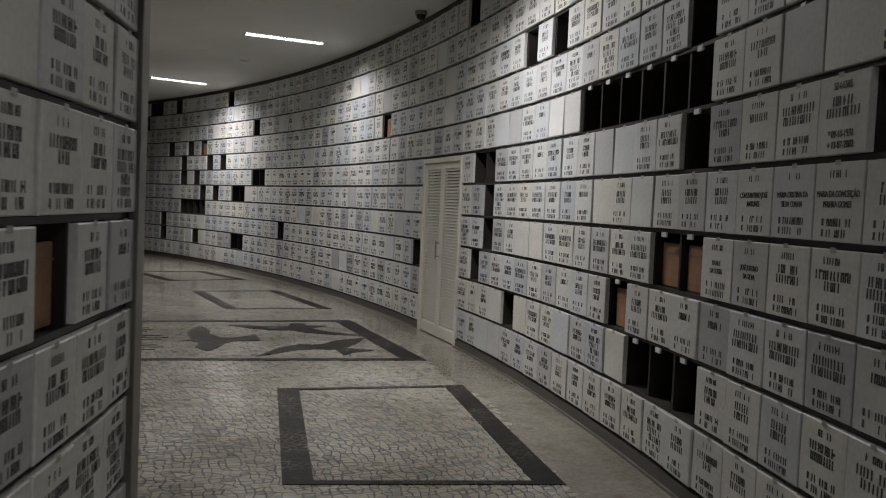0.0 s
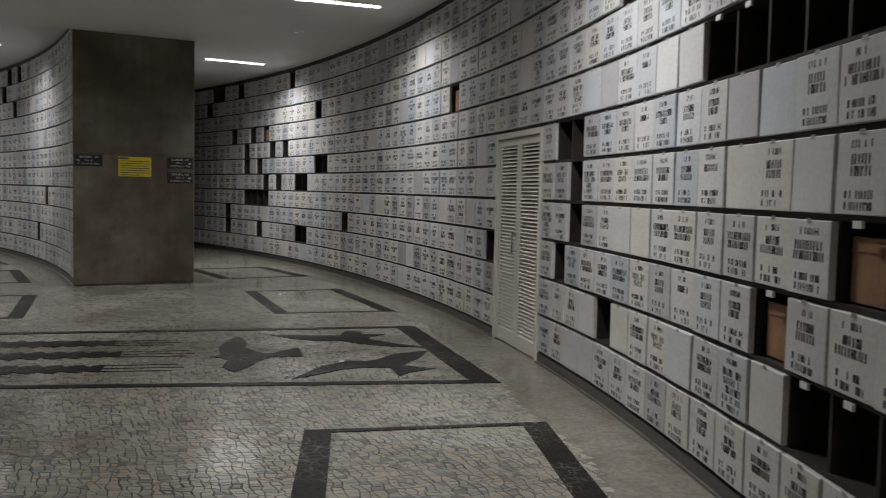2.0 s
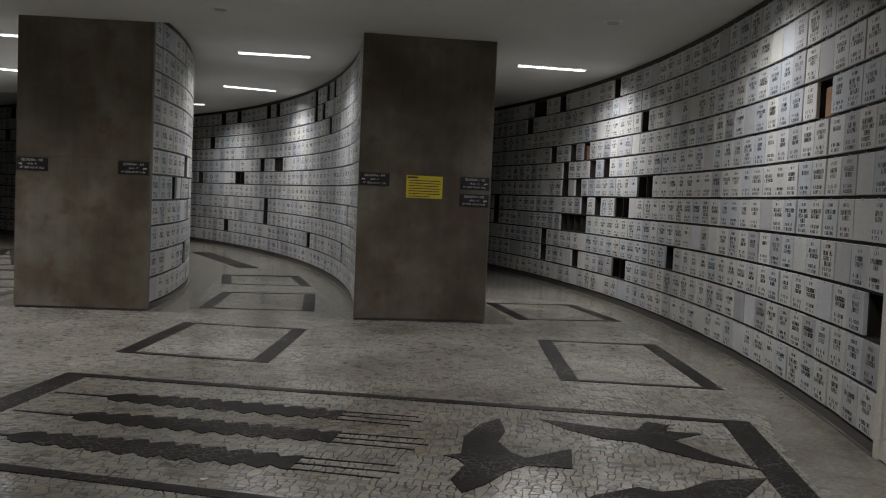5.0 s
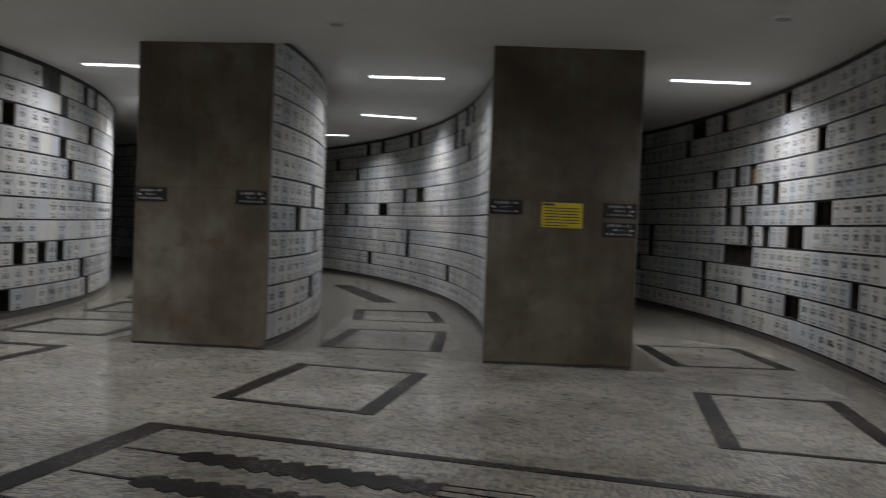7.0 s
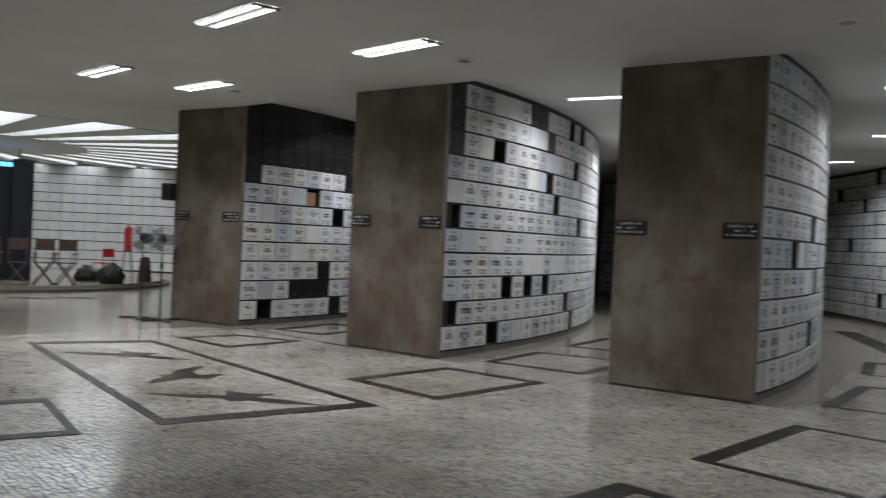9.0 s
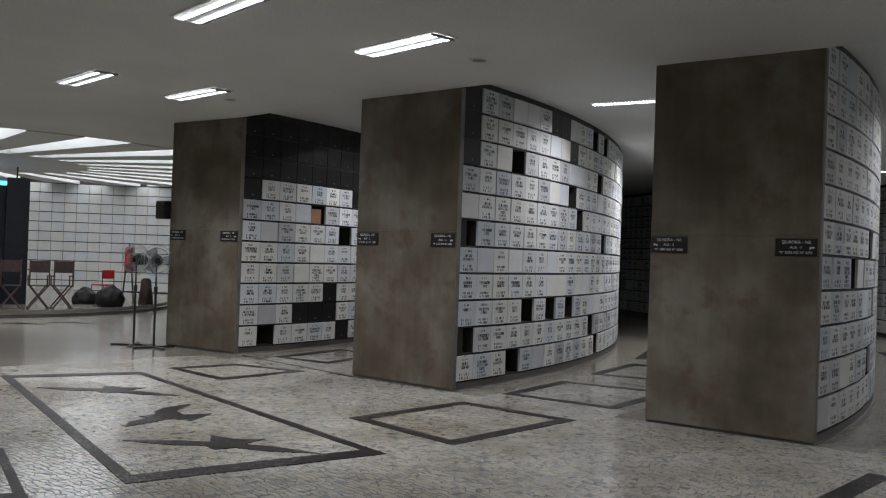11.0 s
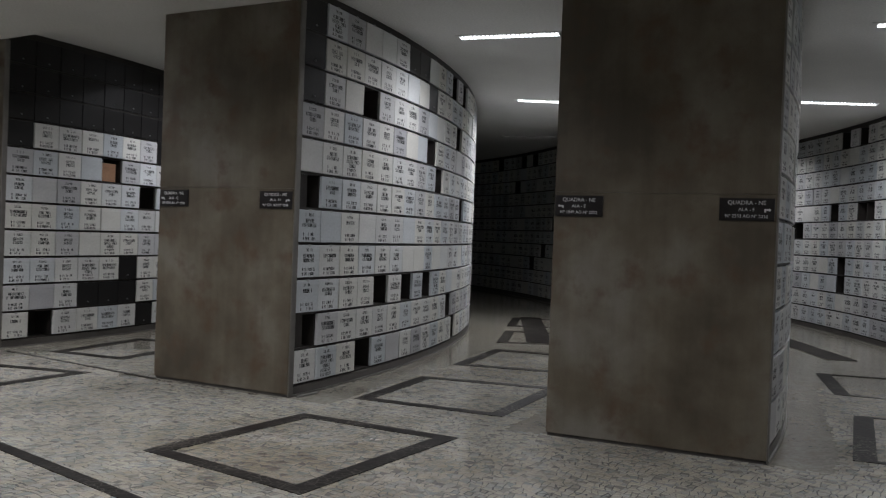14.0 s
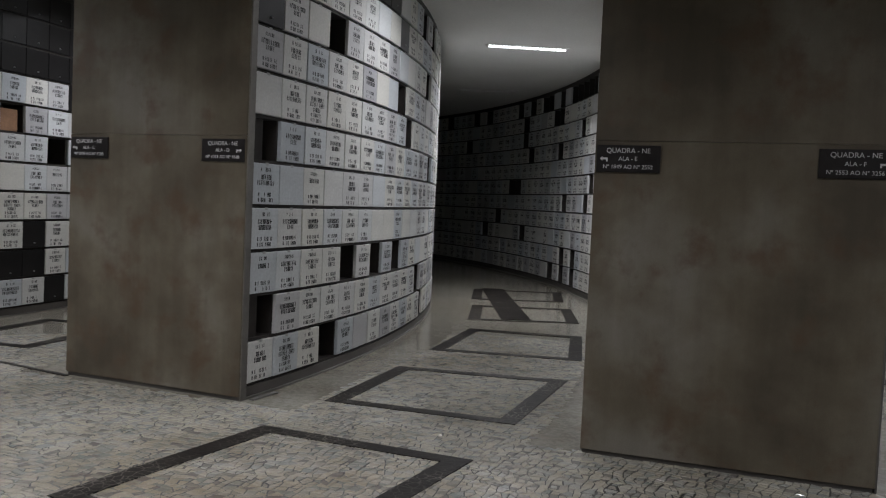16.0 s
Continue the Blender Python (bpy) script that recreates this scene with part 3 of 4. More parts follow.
def direction_sign(pm, x, z, lines, arrow_left):
    """Small black plaque with three white lines and a bent arrow, screwed on the pier."""
    root = empty("direction_sign", pm @ pose(x, -0.006, z))
    tagged(root, "small black direction sign with white lettering on a stone pier", "sign", "direction signs on the piers")
    bm = bmesh.new()
    box(bm, 0, 0.385, -0.006, 0.006, -0.165, 0, 0.002)
    part("plaque", bm, M_SIGN, root)
    for k, (txt, size) in enumerate(zip(lines, (0.042, 0.036, 0.034))):
        text_mesh("lettering", txt, size, pose(0.1925, -0.0075, -0.034 - 0.049 * k), root)
    s = -1 if arrow_left else 1
    cx = 0.045 if arrow_left else 0.34
    pts = [(-0.024, 0), (-0.008, 0.014), (-0.008, 0.006), (0.024, 0.006), (0.024, -0.018), (0.014, -0.018), (0.014, -0.006), (-0.008, -0.006), (-0.008, -0.014)]
    bm = bmesh.new()
    vs = [bm.verts.new((cx + (q if arrow_left else -q), -0.0075, -0.083 + h)) for q, h in pts]
    bm.faces.new(vs)
    part("arrow", bm, M_SIGNTXT, root)
    return root


PIERS = {}
for key in "ABCD":
    PIERS[key] = pier(key, LEFT[key], RIGHT[key])
WINGS = {"A": (("F", "2553", "3256"), ("G", "3257", "3960")), "B": (("E", "1849", "2552"), ("F", "2553", "3256")), "C": (("C", "0705", "1220"), ("D", "1221", "1848")), "D": (("B", "0353", "0704"), ("C", "0705", "1220"))}
for key, (root, m, w) in PIERS.items():
    (l, l0, l1), (r_, r0, r1) = WINGS[key]
    direction_sign(m, 0.012, 1.922, ("QUADRA - NE", "ALA - " + l, "N\u00ba " + l0 + " AO N\u00ba " + l1), True)
    direction_sign(m, w - 0.40, 1.922, ("QUADRA - NE", "ALA - " + r_, "N\u00ba " + r0 + " AO N\u00ba " + r1), False)
m, w = PIERS["A"][1:]
direction_sign(m, w - 0.40, 1.70, ("QUADRA - NE", "ALA - H", "N\u00ba 3961 AO N\u00ba 4664"), False)
# names cut larger on the plates nearest to the walk's start
for col, row, lines in ((-21, 5, ("CONSTANTINO JOS\u00c9", "ANTUNES")), (-22, 5, ("MARIA CRISTINA DA", "SILVA CUNHA")), (-23, 5, ("MARIA DA CONCEI\u00c7\u00c3O", "PEREIRA GOMES")),
                        (-20, 4, ("MANLY", "DA COSTA")), (-21, 4, ("JOS\u00c9 JUSTINO", "DA SILVA"))):
    fm = face_frame(W_C, W_R, W_A0 + (col + 0.5) * W_P / W_R, True, 0.0052) @ pose(0, 0, BASE + (row - 0.5) * ROW)
    for k, txt in enumerate(lines):
        t_ob = text_mesh("lettering", txt, 0.036, pose(0, 0, 0.03 - 0.04 * k), wall_w, material=M_INK)
        t_ob.matrix_world = fm @ pose(0, 0, 0.03 - 0.04 * k, 90) @ Matrix.Diagonal((0.78, 1.0, 1.0, 1.0))
fm = face_frame(W_C, W_R, W_A0 - 22.5 * W_P / W_R, True, 0.009) @ pose(0, 0, BASE + 5.5 * ROW)
for txt, z in (("SE-I-5585", 0.108), ("* 09-10-1931", -0.076), ("+ 13-07-2002", -0.118)):
    t_ob = text_mesh("lettering", txt, 0.04, pose(0, 0, z), wall_w, material=M_INK)
    t_ob.matrix_world = fm @ pose(0, 0, z, 90) @ Matrix.Diagonal((0.85, 1.0, 1.0, 1.0))
notice = empty("yellow_notice", m @ pose(0.62, -0.004, 1.91))
tagged(notice, "bright yellow paper notice with lines of text on a pier", "notice")
bm = bmesh.new()
box(bm, 0, 0.475, 0, 0.004, -0.29, 0)
part("sheet", bm, M_YELLOW, notice)
for k in range(8):
    bm = bmesh.new()
    x1, h = ((0.15, 0.024), (0.44, 0.011), (0.45, 0.011), (0.43, 0.011), (0.45, 0.011), (0.44, 0.011), (0.45, 0.011), (0.30, 0.011))[k]
    z = -0.012 - (0.012 + 0.034 * k if k else 0)
    box(bm, 0.012 if not k else 0.03, x1, -0.002, 0.0, z - h, z)
    part("text_line", bm, M_INK, notice)

# pier of the first wall
zc = Vector((W_C[0] + Z_R * math.cos(Z_A), W_C[1] + Z_R * math.sin(Z_A)))
zi = Vector((W_C[0] + (Z_R - 1.65) * math.cos(Z_A), W_C[1] + (Z_R - 1.65) * math.sin(Z_A)))
pz, mz, wz = pier("Z", (zc.x, zc.y), (zi.x, zi.y), 0.10)
bm = bmesh.new()
box(bm, -0.02, 0.02, -0.01, 0.12, 0, HALL_Z, 0.004)
part("corner_trim", bm, M_EDGE, pz, "worn grey metal corner trim")


# ---- louvred door ----
def louvred_door():
    a0 = W_A0 - 4 * W_P / W_R
    m = face_frame(W_C, W_R, (a0 + W_A0) / 2, True, 0.0)
    root = empty("door_1", m)
    tagged(root, "closed cream louvred double door in the niche wall", "door", kind="structure")
    half, top = 2 * W_P - 0.01, BASE + 6 * ROW - 0.02
    bm = bmesh.new()
    for x0, x1, z0, z1 in ((-half, -half + 0.055, 0, top), (half - 0.055, half, 0, top), (-half + 0.055, half - 0.055, top - 0.055, top)):
        box(bm, x0, x1, -0.012, 0.12, z0, z1, 0.003)
    part("door_frame", bm, M_DOOR, root)
    inner = half - 0.057
    slat = bmesh.new()
    sw = inner - 0.02 - 0.12
    box(slat, -sw / 2, sw / 2, -0.021, 0.021, -0.003, 0.003, 0.001, pose(0, 0, 0, 40))
    me = bpy.data.meshes.new("slat")
    slat.to_mesh(me)
    me.materials.append(M_DOOR)
    for s in (-1, 1):
        x0, x1 = (-inner, -0.003) if s < 0 else (0.003, inner)
        leaf = empty("leaf")
        leaf.parent = root
        bm = bmesh.new()
        for q in ((x0, x0 + 0.065, 0.012, top - 0.06), (x1 - 0.065, x1, 0.012, top - 0.06), (x0 + 0.065, x1 - 0.065, 0.012, 0.14), (x0 + 0.065, x1 - 0.065, top - 0.13, top - 0.06)):
            box(bm, q[0], q[1], 0.012, 0.052, q[2], q[3], 0.002)
        part("leaf_frame", bm, M_DOOR, leaf)
        n = 52
        for k in range(n):
            ob = new("slat", me)
            ob.parent = leaf
            ob.matrix_local = pose((x0 + x1) / 2, 0.032, 0.155 + (top - 0.30) * k / (n - 1))
    bm = bmesh.new()
    tube(bm, (-0.03, -0.03, 0.92), (-0.03, -0.03, 1.12), 0.008)
    tube(bm, (-0.03, -0.03, 0.94), (-0.03, 0.015, 0.94), 0.006)
    tube(bm, (-0.03, -0.03, 1.10), (-0.03, 0.015, 1.10), 0.006)
    part("door_handle", bm, M_GREYM, root, "slim grey metal pull handle")
    # near-black sheet that stands in for the shade between the slats
    bm = bmesh.new()
    box(bm, -half, half, 0.13, 0.15, 0, top)
    part("shade_backing", bm, M_FRAME, root)
    return root


louvred_door()


root = empty("security_camera", face_frame(W_C, W_R, W_A0 - 0.4 * W_P / W_R, True, 0.16) @ pose(0, 0, AISLE_Z))
tagged(root, "small dark dome security camera under the ceiling", "camera")
bm = bmesh.new()
tube(bm, (0, 0, -0.045), (0, 0, 0.0), 0.07, 0.075, n=20)
part("mount", bm, M_GREYM, root)
bm = bmesh.new()
bmesh.ops.create_uvsphere(bm, u_segments=20, v_segments=10, radius=0.058, matrix=Matrix.Translation((0, 0, -0.05)))
part("dome", bm, M_BLACKP, root, "dark glossy dome")
root = empty("floor_strip", PIERS["C"][1] @ pose(PIERS["C"][2] + 0.03, 0.08, 0))
tagged(root, "short dark metal strip lying on the floor beside a pier", "strip")
bm = bmesh.new()
box(bm, 0.0, 0.045, 0.0, 0.32, 0.0, 0.012, 0.002)
part("bar", bm, M_EDGE, root)


# ---- ceiling lamps ----
def strip_lamp(x0, y0, x1, y1, z, twin, power, spread=150, length=1.2):
    cx, cy = (x0 + x1) / 2, (y0 + y1) / 2
    h = math.degrees(math.atan2(y1 - y0, x1 - x0))
    root = empty("ceiling_light", pose(cx, cy, z, 0, 0, h))
    tagged(root, "lit recessed fluorescent ceiling light with bright tubes, some added out of view", "ceiling light", "fluorescent ceiling lights")
    wide = 0.30 if twin else 0.15
    bm = bmesh.new()
    for q in ((-length / 2 - 0.02, length / 2 + 0.02, -wide / 2 - 0.02, -wide / 2), (-length / 2 - 0.02, length / 2 + 0.02, wide / 2, wide / 2 + 0.02),
              (-length / 2 - 0.02, -length / 2, -wide / 2, wide / 2), (length / 2, length / 2 + 0.02, -wide / 2, wide / 2)):
        box(bm, q[0], q[1], q[2], q[3], -0.008, 0.004)
    part("frame", bm, M_CEIL, root)
    bm = bmesh.new()
    for k in range(24):
        x = -length / 2 + length * (k + 0.5) / 24
        box(bm, x - 0.002, x + 0.002, -wide / 2, wide / 2, -0.032, -0.004)
    part("louvre", bm, M_GREYM, root, "thin metal louvre blades")
    for s in ((-0.08, 0.08) if twin else (0.0,)):
        bm = bmesh.new()
        hw = 0.024 if twin else 0.015
        box(bm, -length / 2 + 0.03, length / 2 - 0.03, s - hw, s + hw, -0.030, -0.004, 0.004)
        part("tube", bm, M_TUBE if twin else M_TUBE_AISLE if power else M_CEIL, root, "glowing white tube" if power else "unlit tube")
    for s in () if not power else (-0.08, 0.08) if twin else (0.0,):
        off = Vector((-math.sin(radians(h)), math.cos(radians(h)))) * s
        area_lamp("strip_light", cx + off.x, cy + off.y, z - 0.042, h, power / (2 if twin else 1), length - 0.08, 0.06, spread)


HALL_POWER, AISLE_POWER = 44.0, 55.0
for x0, y0, x1, y1, k in ((-7.75, 9.5, -6.75, 10.2, 0.75), (-11.47, 7.42, -10.37, 8.03, 1.0), (-15.3, 5.37, -14.2, 6.05, 1.0),
                          (-10.77, 5.68, -9.58, 6.28, 1.0), (-14.75, 4.08, -13.6, 4.72, 1.0), (-14.2, 2.5, -13.1, 3.1, 1.0)):
    strip_lamp(x0, y0, x1, y1, HALL_Z, True, HALL_POWER * k, 142)
for x0, y0, x1, y1, k in ((-7.47, 16.88, -6.58, 17.8, 1.2), (-11.13, 14.26, -10.21, 15.07, 0.75), (-15.1, 17.42, -14.52, 18.5, 1.0), (-14.05, 11.1, -13.25, 11.9, 0.75),
                          (-17.77, 13.94, -17.27, 15.05, 1.8), (-18.2, 8.9, -17.3, 9.7, 0.9), (-3.69, 12.11, -2.69, 12.84, 0.85), (-0.12, 6.40, -0.52, 7.5, 1.2),
                          # first two: unseen lights added behind the start to brighten the near wall
                          (2.45, -1.3, 2.35, -0.2, 0.5), (1.4, -5.0, 1.5, -3.9, 0.8), (-20.0, 19.6, -19.0, 20.3, 0.9), (-22.6, 16.4, -21.8, 17.3, 0.0)):
    strip_lamp(x0, y0, x1, y1, AISLE_Z, False, AISLE_POWER * k)


# ---- round ceiling speakers ----
for x, y in ((-4.2, 13.6), (-8.0, 11.2), (-11.25, 8.6), (-15.0, 6.15), (-1.0, 9.0)):
    root = empty("ceiling_downlight", pose(x, y, HALL_Z))
    tagged(root, "small round grey unlit ceiling fitting", "downlight", "round ceiling fittings")
    bm = bmesh.new()
    bmesh.ops.create_cone(bm, cap_ends=True, segments=28, radius1=0.085, radius2=0.11, depth=0.02, matrix=Matrix.Translation((0, 0, -0.008)))
    part("ring", bm, M_CEIL, root)
    bm = bmesh.new()
    bmesh.ops.create_cone(bm, cap_ends=True, segments=24, radius1=0.07, radius2=0.07, depth=0.006, matrix=Matrix.Translation((0, 0, -0.021)))
    part("grille", bm, M_GREYM, root, "dark grey grille")


# ---- inlaid floor figures ----
def band_frame(pts, wide, thin, label="dark stone border inlaid in the pale mosaic floor"):
    """A four-sided border of black stone: pts in order, sides 0-1 and 2-3 thin, 1-2 and 3-0 wide."""
    p = [Vector(q) for q in pts]
    if sum(p[i].x * p[(i + 1) % 4].y - p[(i + 1) % 4].x * p[i].y for i in range(4)) < 0:
        p = [p[1], p[0], p[3], p[2]]
    wid = (thin, wide, thin, wide)
    lines = []
    for i in range(4):
        a, b = p[i], p[(i + 1) % 4]
        d = (b - a).normalized()
        nrm = Vector((-d.y, d.x))
        lines.append((a + nrm * wid[i], d))
    inner = []
    for i in range(4):
        (a, d), (b, e) = lines[i - 1], lines[i]
        t = ((b.x - a.x) * e.y - (b.y - a.y) * e.x) / (d.x * e.y - d.y * e.x)
        inner.append(a + d * t)
    v, f = [], []
    for i in range(4):
        j = (i + 1) % 4
        b = len(v)
        for z in (0.0, 0.0075):
            v.extend([(*p[i], z), (*p[j], z), (*inner[j], z), (*inner[i], z)])
        f.extend([(b + 4, b + 5, b + 6, b + 7), (b, b + 1, b + 5, b + 4), (b + 2, b + 3, b + 7, b + 6)])
    mesh_object("inlay_border", v, f, M_BLACKST, FLOOR, label)


def inlay(pts, label):
    prism("inlay_figure", pts, 0.0, 0.0075, M_BLACKST, FLOOR, label)


band_frame([(-1.21, 6.74), (0.21, 7.43), (1.12, 4.81), (-0.38, 4.37)], 0.17, 0.07)
band_frame([(-1.73, 11.17), (-6.72, 8.55), (-5.44, 6.40), (-0.29, 8.54)], 0.22, 0.11)
band_frame([(-4.93, 13.52), (-3.77, 14.34), (-2.28, 12.27), (-3.56, 11.52)], 0.17, 0.07)
band_frame([(-7.30, 9.43), (-5.93, 10.13), (-7.19, 11.99), (-8.49, 11.21)], 0.17, 0.08)
band_frame([(-11.17, 7.36), (-9.82, 8.08), (-10.92, 9.67), (-12.13, 8.79)], 0.15, 0.13)
band_frame([(-15.0, 5.45), (-13.85, 6.15), (-14.72, 7.29), (-15.5, 6.36)], 0.14, 0.12)
band_frame([(-12.68, 9.45), (-11.56, 10.41), (-12.73, 11.78), (-13.79, 10.64)], 0.14, 0.12)
band_frame([(-14.53, 11.38), (-13.51, 12.56), (-14.87, 13.65), (-15.8, 12.65)], 0.14, 0.12)
band_frame([(-16.53, 13.07), (-15.89, 14.41), (-17.25, 15.33), (-18.0, 14.05)], 0.16, 0.1)
band_frame([(-18.75, 14.5), (-18.1, 15.85), (-19.4, 16.8), (-20.2, 15.45)], 0.16, 0.1)
band_frame([(-9.43, 12.22), (-8.28, 13.26), (-9.75, 14.85), (-10.75, 13.78)], 0.17, 0.07)
band_frame([(-11.7, 14.6), (-10.6, 15.65), (-12.05, 16.85), (-13.0, 15.75)], 0.17, 0.07)
band_frame([(-6.01, 14.92), (-4.97, 16.02), (-6.37, 17.31), (-7.39, 16.25)], 0.17, 0.07)
band_frame([(-16.4, 6.95), (-15.6, 7.7), (-16.9, 8.9), (-17.6, 8.1)], 0.14, 0.12)
band_frame([(-9.53, 7.44), (-14.6, 5.15), (-14.2, 3.55), (-8.76, 5.48)], 0.22, 0.10)
band_frame([(-10.0, 4.45), (-8.45, 4.92), (-7.9, 3.2), (-9.4, 2.8)], 0.17, 0.07)
band_frame([(-14.3, 2.9), (-12.9, 3.35), (-12.4, 1.7), (-13.8, 1.2)], 0.17, 0.07)
for a, b, wd in (((-20.2, 15.85), (-16.4, 13.75), 0.20), ((-17.9, 19.35), (-13.9, 17.25), 0.22)):
    a, b = Vector(a), Vector(b)
    nrm = Vector((-(b - a).normalized().y, (b - a).normalized().x)) * wd
    inlay([a + nrm, a - nrm, b - nrm, b + nrm], "dark stone stripe across the floor")

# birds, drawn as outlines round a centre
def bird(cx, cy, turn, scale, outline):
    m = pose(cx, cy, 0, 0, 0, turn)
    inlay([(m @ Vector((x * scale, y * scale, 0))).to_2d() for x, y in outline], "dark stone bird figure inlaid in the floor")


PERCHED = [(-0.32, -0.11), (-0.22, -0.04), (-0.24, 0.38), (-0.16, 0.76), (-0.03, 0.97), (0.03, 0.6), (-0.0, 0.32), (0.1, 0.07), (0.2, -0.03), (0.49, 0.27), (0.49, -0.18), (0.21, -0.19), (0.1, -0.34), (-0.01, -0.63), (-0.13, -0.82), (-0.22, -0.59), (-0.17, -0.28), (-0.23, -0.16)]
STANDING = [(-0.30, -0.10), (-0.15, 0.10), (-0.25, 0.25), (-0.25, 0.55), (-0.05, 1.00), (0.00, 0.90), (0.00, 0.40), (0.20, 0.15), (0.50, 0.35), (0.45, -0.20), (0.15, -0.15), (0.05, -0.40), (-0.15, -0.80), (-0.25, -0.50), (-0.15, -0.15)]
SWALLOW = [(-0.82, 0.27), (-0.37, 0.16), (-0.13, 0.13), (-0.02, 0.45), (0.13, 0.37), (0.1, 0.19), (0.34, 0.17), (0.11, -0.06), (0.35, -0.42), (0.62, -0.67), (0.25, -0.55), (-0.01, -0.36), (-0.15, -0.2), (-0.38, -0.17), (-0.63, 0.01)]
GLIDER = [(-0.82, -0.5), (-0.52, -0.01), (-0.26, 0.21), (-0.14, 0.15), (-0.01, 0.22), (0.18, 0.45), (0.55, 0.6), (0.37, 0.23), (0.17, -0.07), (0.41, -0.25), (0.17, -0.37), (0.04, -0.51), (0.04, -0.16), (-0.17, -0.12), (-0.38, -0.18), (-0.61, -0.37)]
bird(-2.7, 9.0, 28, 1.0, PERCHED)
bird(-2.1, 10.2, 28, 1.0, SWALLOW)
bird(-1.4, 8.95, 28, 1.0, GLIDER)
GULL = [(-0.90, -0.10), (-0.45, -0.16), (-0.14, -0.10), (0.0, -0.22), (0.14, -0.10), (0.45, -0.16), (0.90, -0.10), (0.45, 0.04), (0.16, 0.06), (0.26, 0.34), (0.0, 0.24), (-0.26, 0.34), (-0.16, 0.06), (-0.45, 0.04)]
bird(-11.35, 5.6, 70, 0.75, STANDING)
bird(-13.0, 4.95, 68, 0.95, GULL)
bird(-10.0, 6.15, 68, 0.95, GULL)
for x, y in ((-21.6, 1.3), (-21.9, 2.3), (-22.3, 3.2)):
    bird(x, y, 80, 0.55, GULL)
a, b = Vector((-16.55, 6.5)), Vector((-14.2, 7.85))
nrm = Vector((-(b - a).normalized().y, (b - a).normalized().x)) * 0.02
inlay([a + nrm, a - nrm, b - nrm, b + nrm], "thin dark joint line in the floor")


def wheat_ear(x0, y0, x1, y1, width):
    """An ear of wheat in dark stone: a stem, overlapping grains along both sides and three beards."""
    a, b = Vector((x0, y0)), Vector((x1, y1))
    d = (b - a).normalized()
    n = Vector((-d.y, d.x))
    length = (b - a).length
    at = lambda s, o: a + d * (s * length) + n * o
    inlay([at(-0.24, 0.012), at(-0.24, -0.012), at(0.02, -0.02), at(0.02, 0.02)], "dark stone wheat stem inlaid in the floor")
    pts, k = [], 11
    for i in range(k):
        s0, s1 = i / k, (i + 1) / k
        g = width * (0.75 + 0.25 * math.sin(math.pi * s0))
        pts += [at(s0 + 0.02, 0.35 * g), at(s0 + 0.6 / k, 0.55 * g), at(s1 - 0.004, 0.62 * g)]
    back = []
    for i in range(k):
        s0, s1 = i / k, (i + 1) / k
        g = width * (0.75 + 0.25 * math.sin(math.pi * s0))
        back += [at(s0 + 0.02, -0.33 * g), at(s0 + 0.6 / k, -0.5 * g), at(s1 - 0.004, -0.58 * g)]
    inlay([at(0, 0)] + pts + back[::-1], "dark stone wheat ear inlaid in the floor")
    for o, e in ((0.38, 0.30), (0.0, 0.33), (-0.38, 0.29)):
        inlay([at(0.995, o * width + 0.009), at(0.995, o * width - 0.009), at(1 + e, o * width * 1.15 - 0.006), at(1 + e, o * width * 1.15 + 0.006)], "thin dark beard of the wheat ear")


wheat_ear(-5.73, 8.26, -4.08, 9.08, 0.31)
wheat_ear(-5.39, 7.75, -3.70, 8.60, 0.31)
wheat_ear(-5.21, 7.18, -3.48, 8.0, 0.31)


# ---- the stage at the hall's middle ----
def disc(name, c, r, z0, z1, material, label, category):
    pts = [(c[0] + r * math.cos(2 * math.pi * k / 72), c[1] + r * math.sin(2 * math.pi * k / 72)) for k in range(72)]
    return tagged(prism(name, pts, z0, z1, material), label, category, kind="structure")


disc("platform_step", STAGE, 5.95, 0.0, 0.075, M_PLINTH, "low dark stone step round the platform", "platform")
disc("platform", STAGE, 5.8, 0.075, 0.15, M_FLOOR, "low round platform with a polished pale top", "platform")

# back wall of square white plates
BC, BR_, BP = (-26.0, 1.0), 10.0, 0.40
v, f = [], []
arc_slab(v, f, BC, BR_ + 0.03, BR_ + 0.25, radians(120), radians(245), 0, 4.6)
backwall = tagged(mesh_object("wall_stage", v, f, M_FRAME), "curved wall of plain white square niche plates", "niche wall", kind="structure")
blank_plate = plate_mesh(BP - 0.012, 3, True, False)
M_PLAINPL = surface("plain_plate", (0.62, 0.62, 0.61), (0.72, 0.72, 0.71), 2.0, 45, (0.4, 0.6), 0.03, vary=0.10)
sv, sf = [], []
for k in range(54):
    a = radians(121) + (k + 0.5) * BP / BR_
    for row in range(11):
        if a > radians(244):
            continue
        m = face_frame(BC, BR_, a, True, rng.uniform(-0.003, 0.003)) @ pose(0, 0, 0.03 + 0.335 * (row + 0.5))
        b = len(sv)
        sv.extend(m @ q.co for q in blank_plate.vertices)
        sf.extend([b + i for i in p.vertices] for p in blank_plate.polygons)
ob = mesh_object("plates", sv, sf, M_PLAINPL, backwall, "plain white square plates")
ob["kind"] = "stuff"

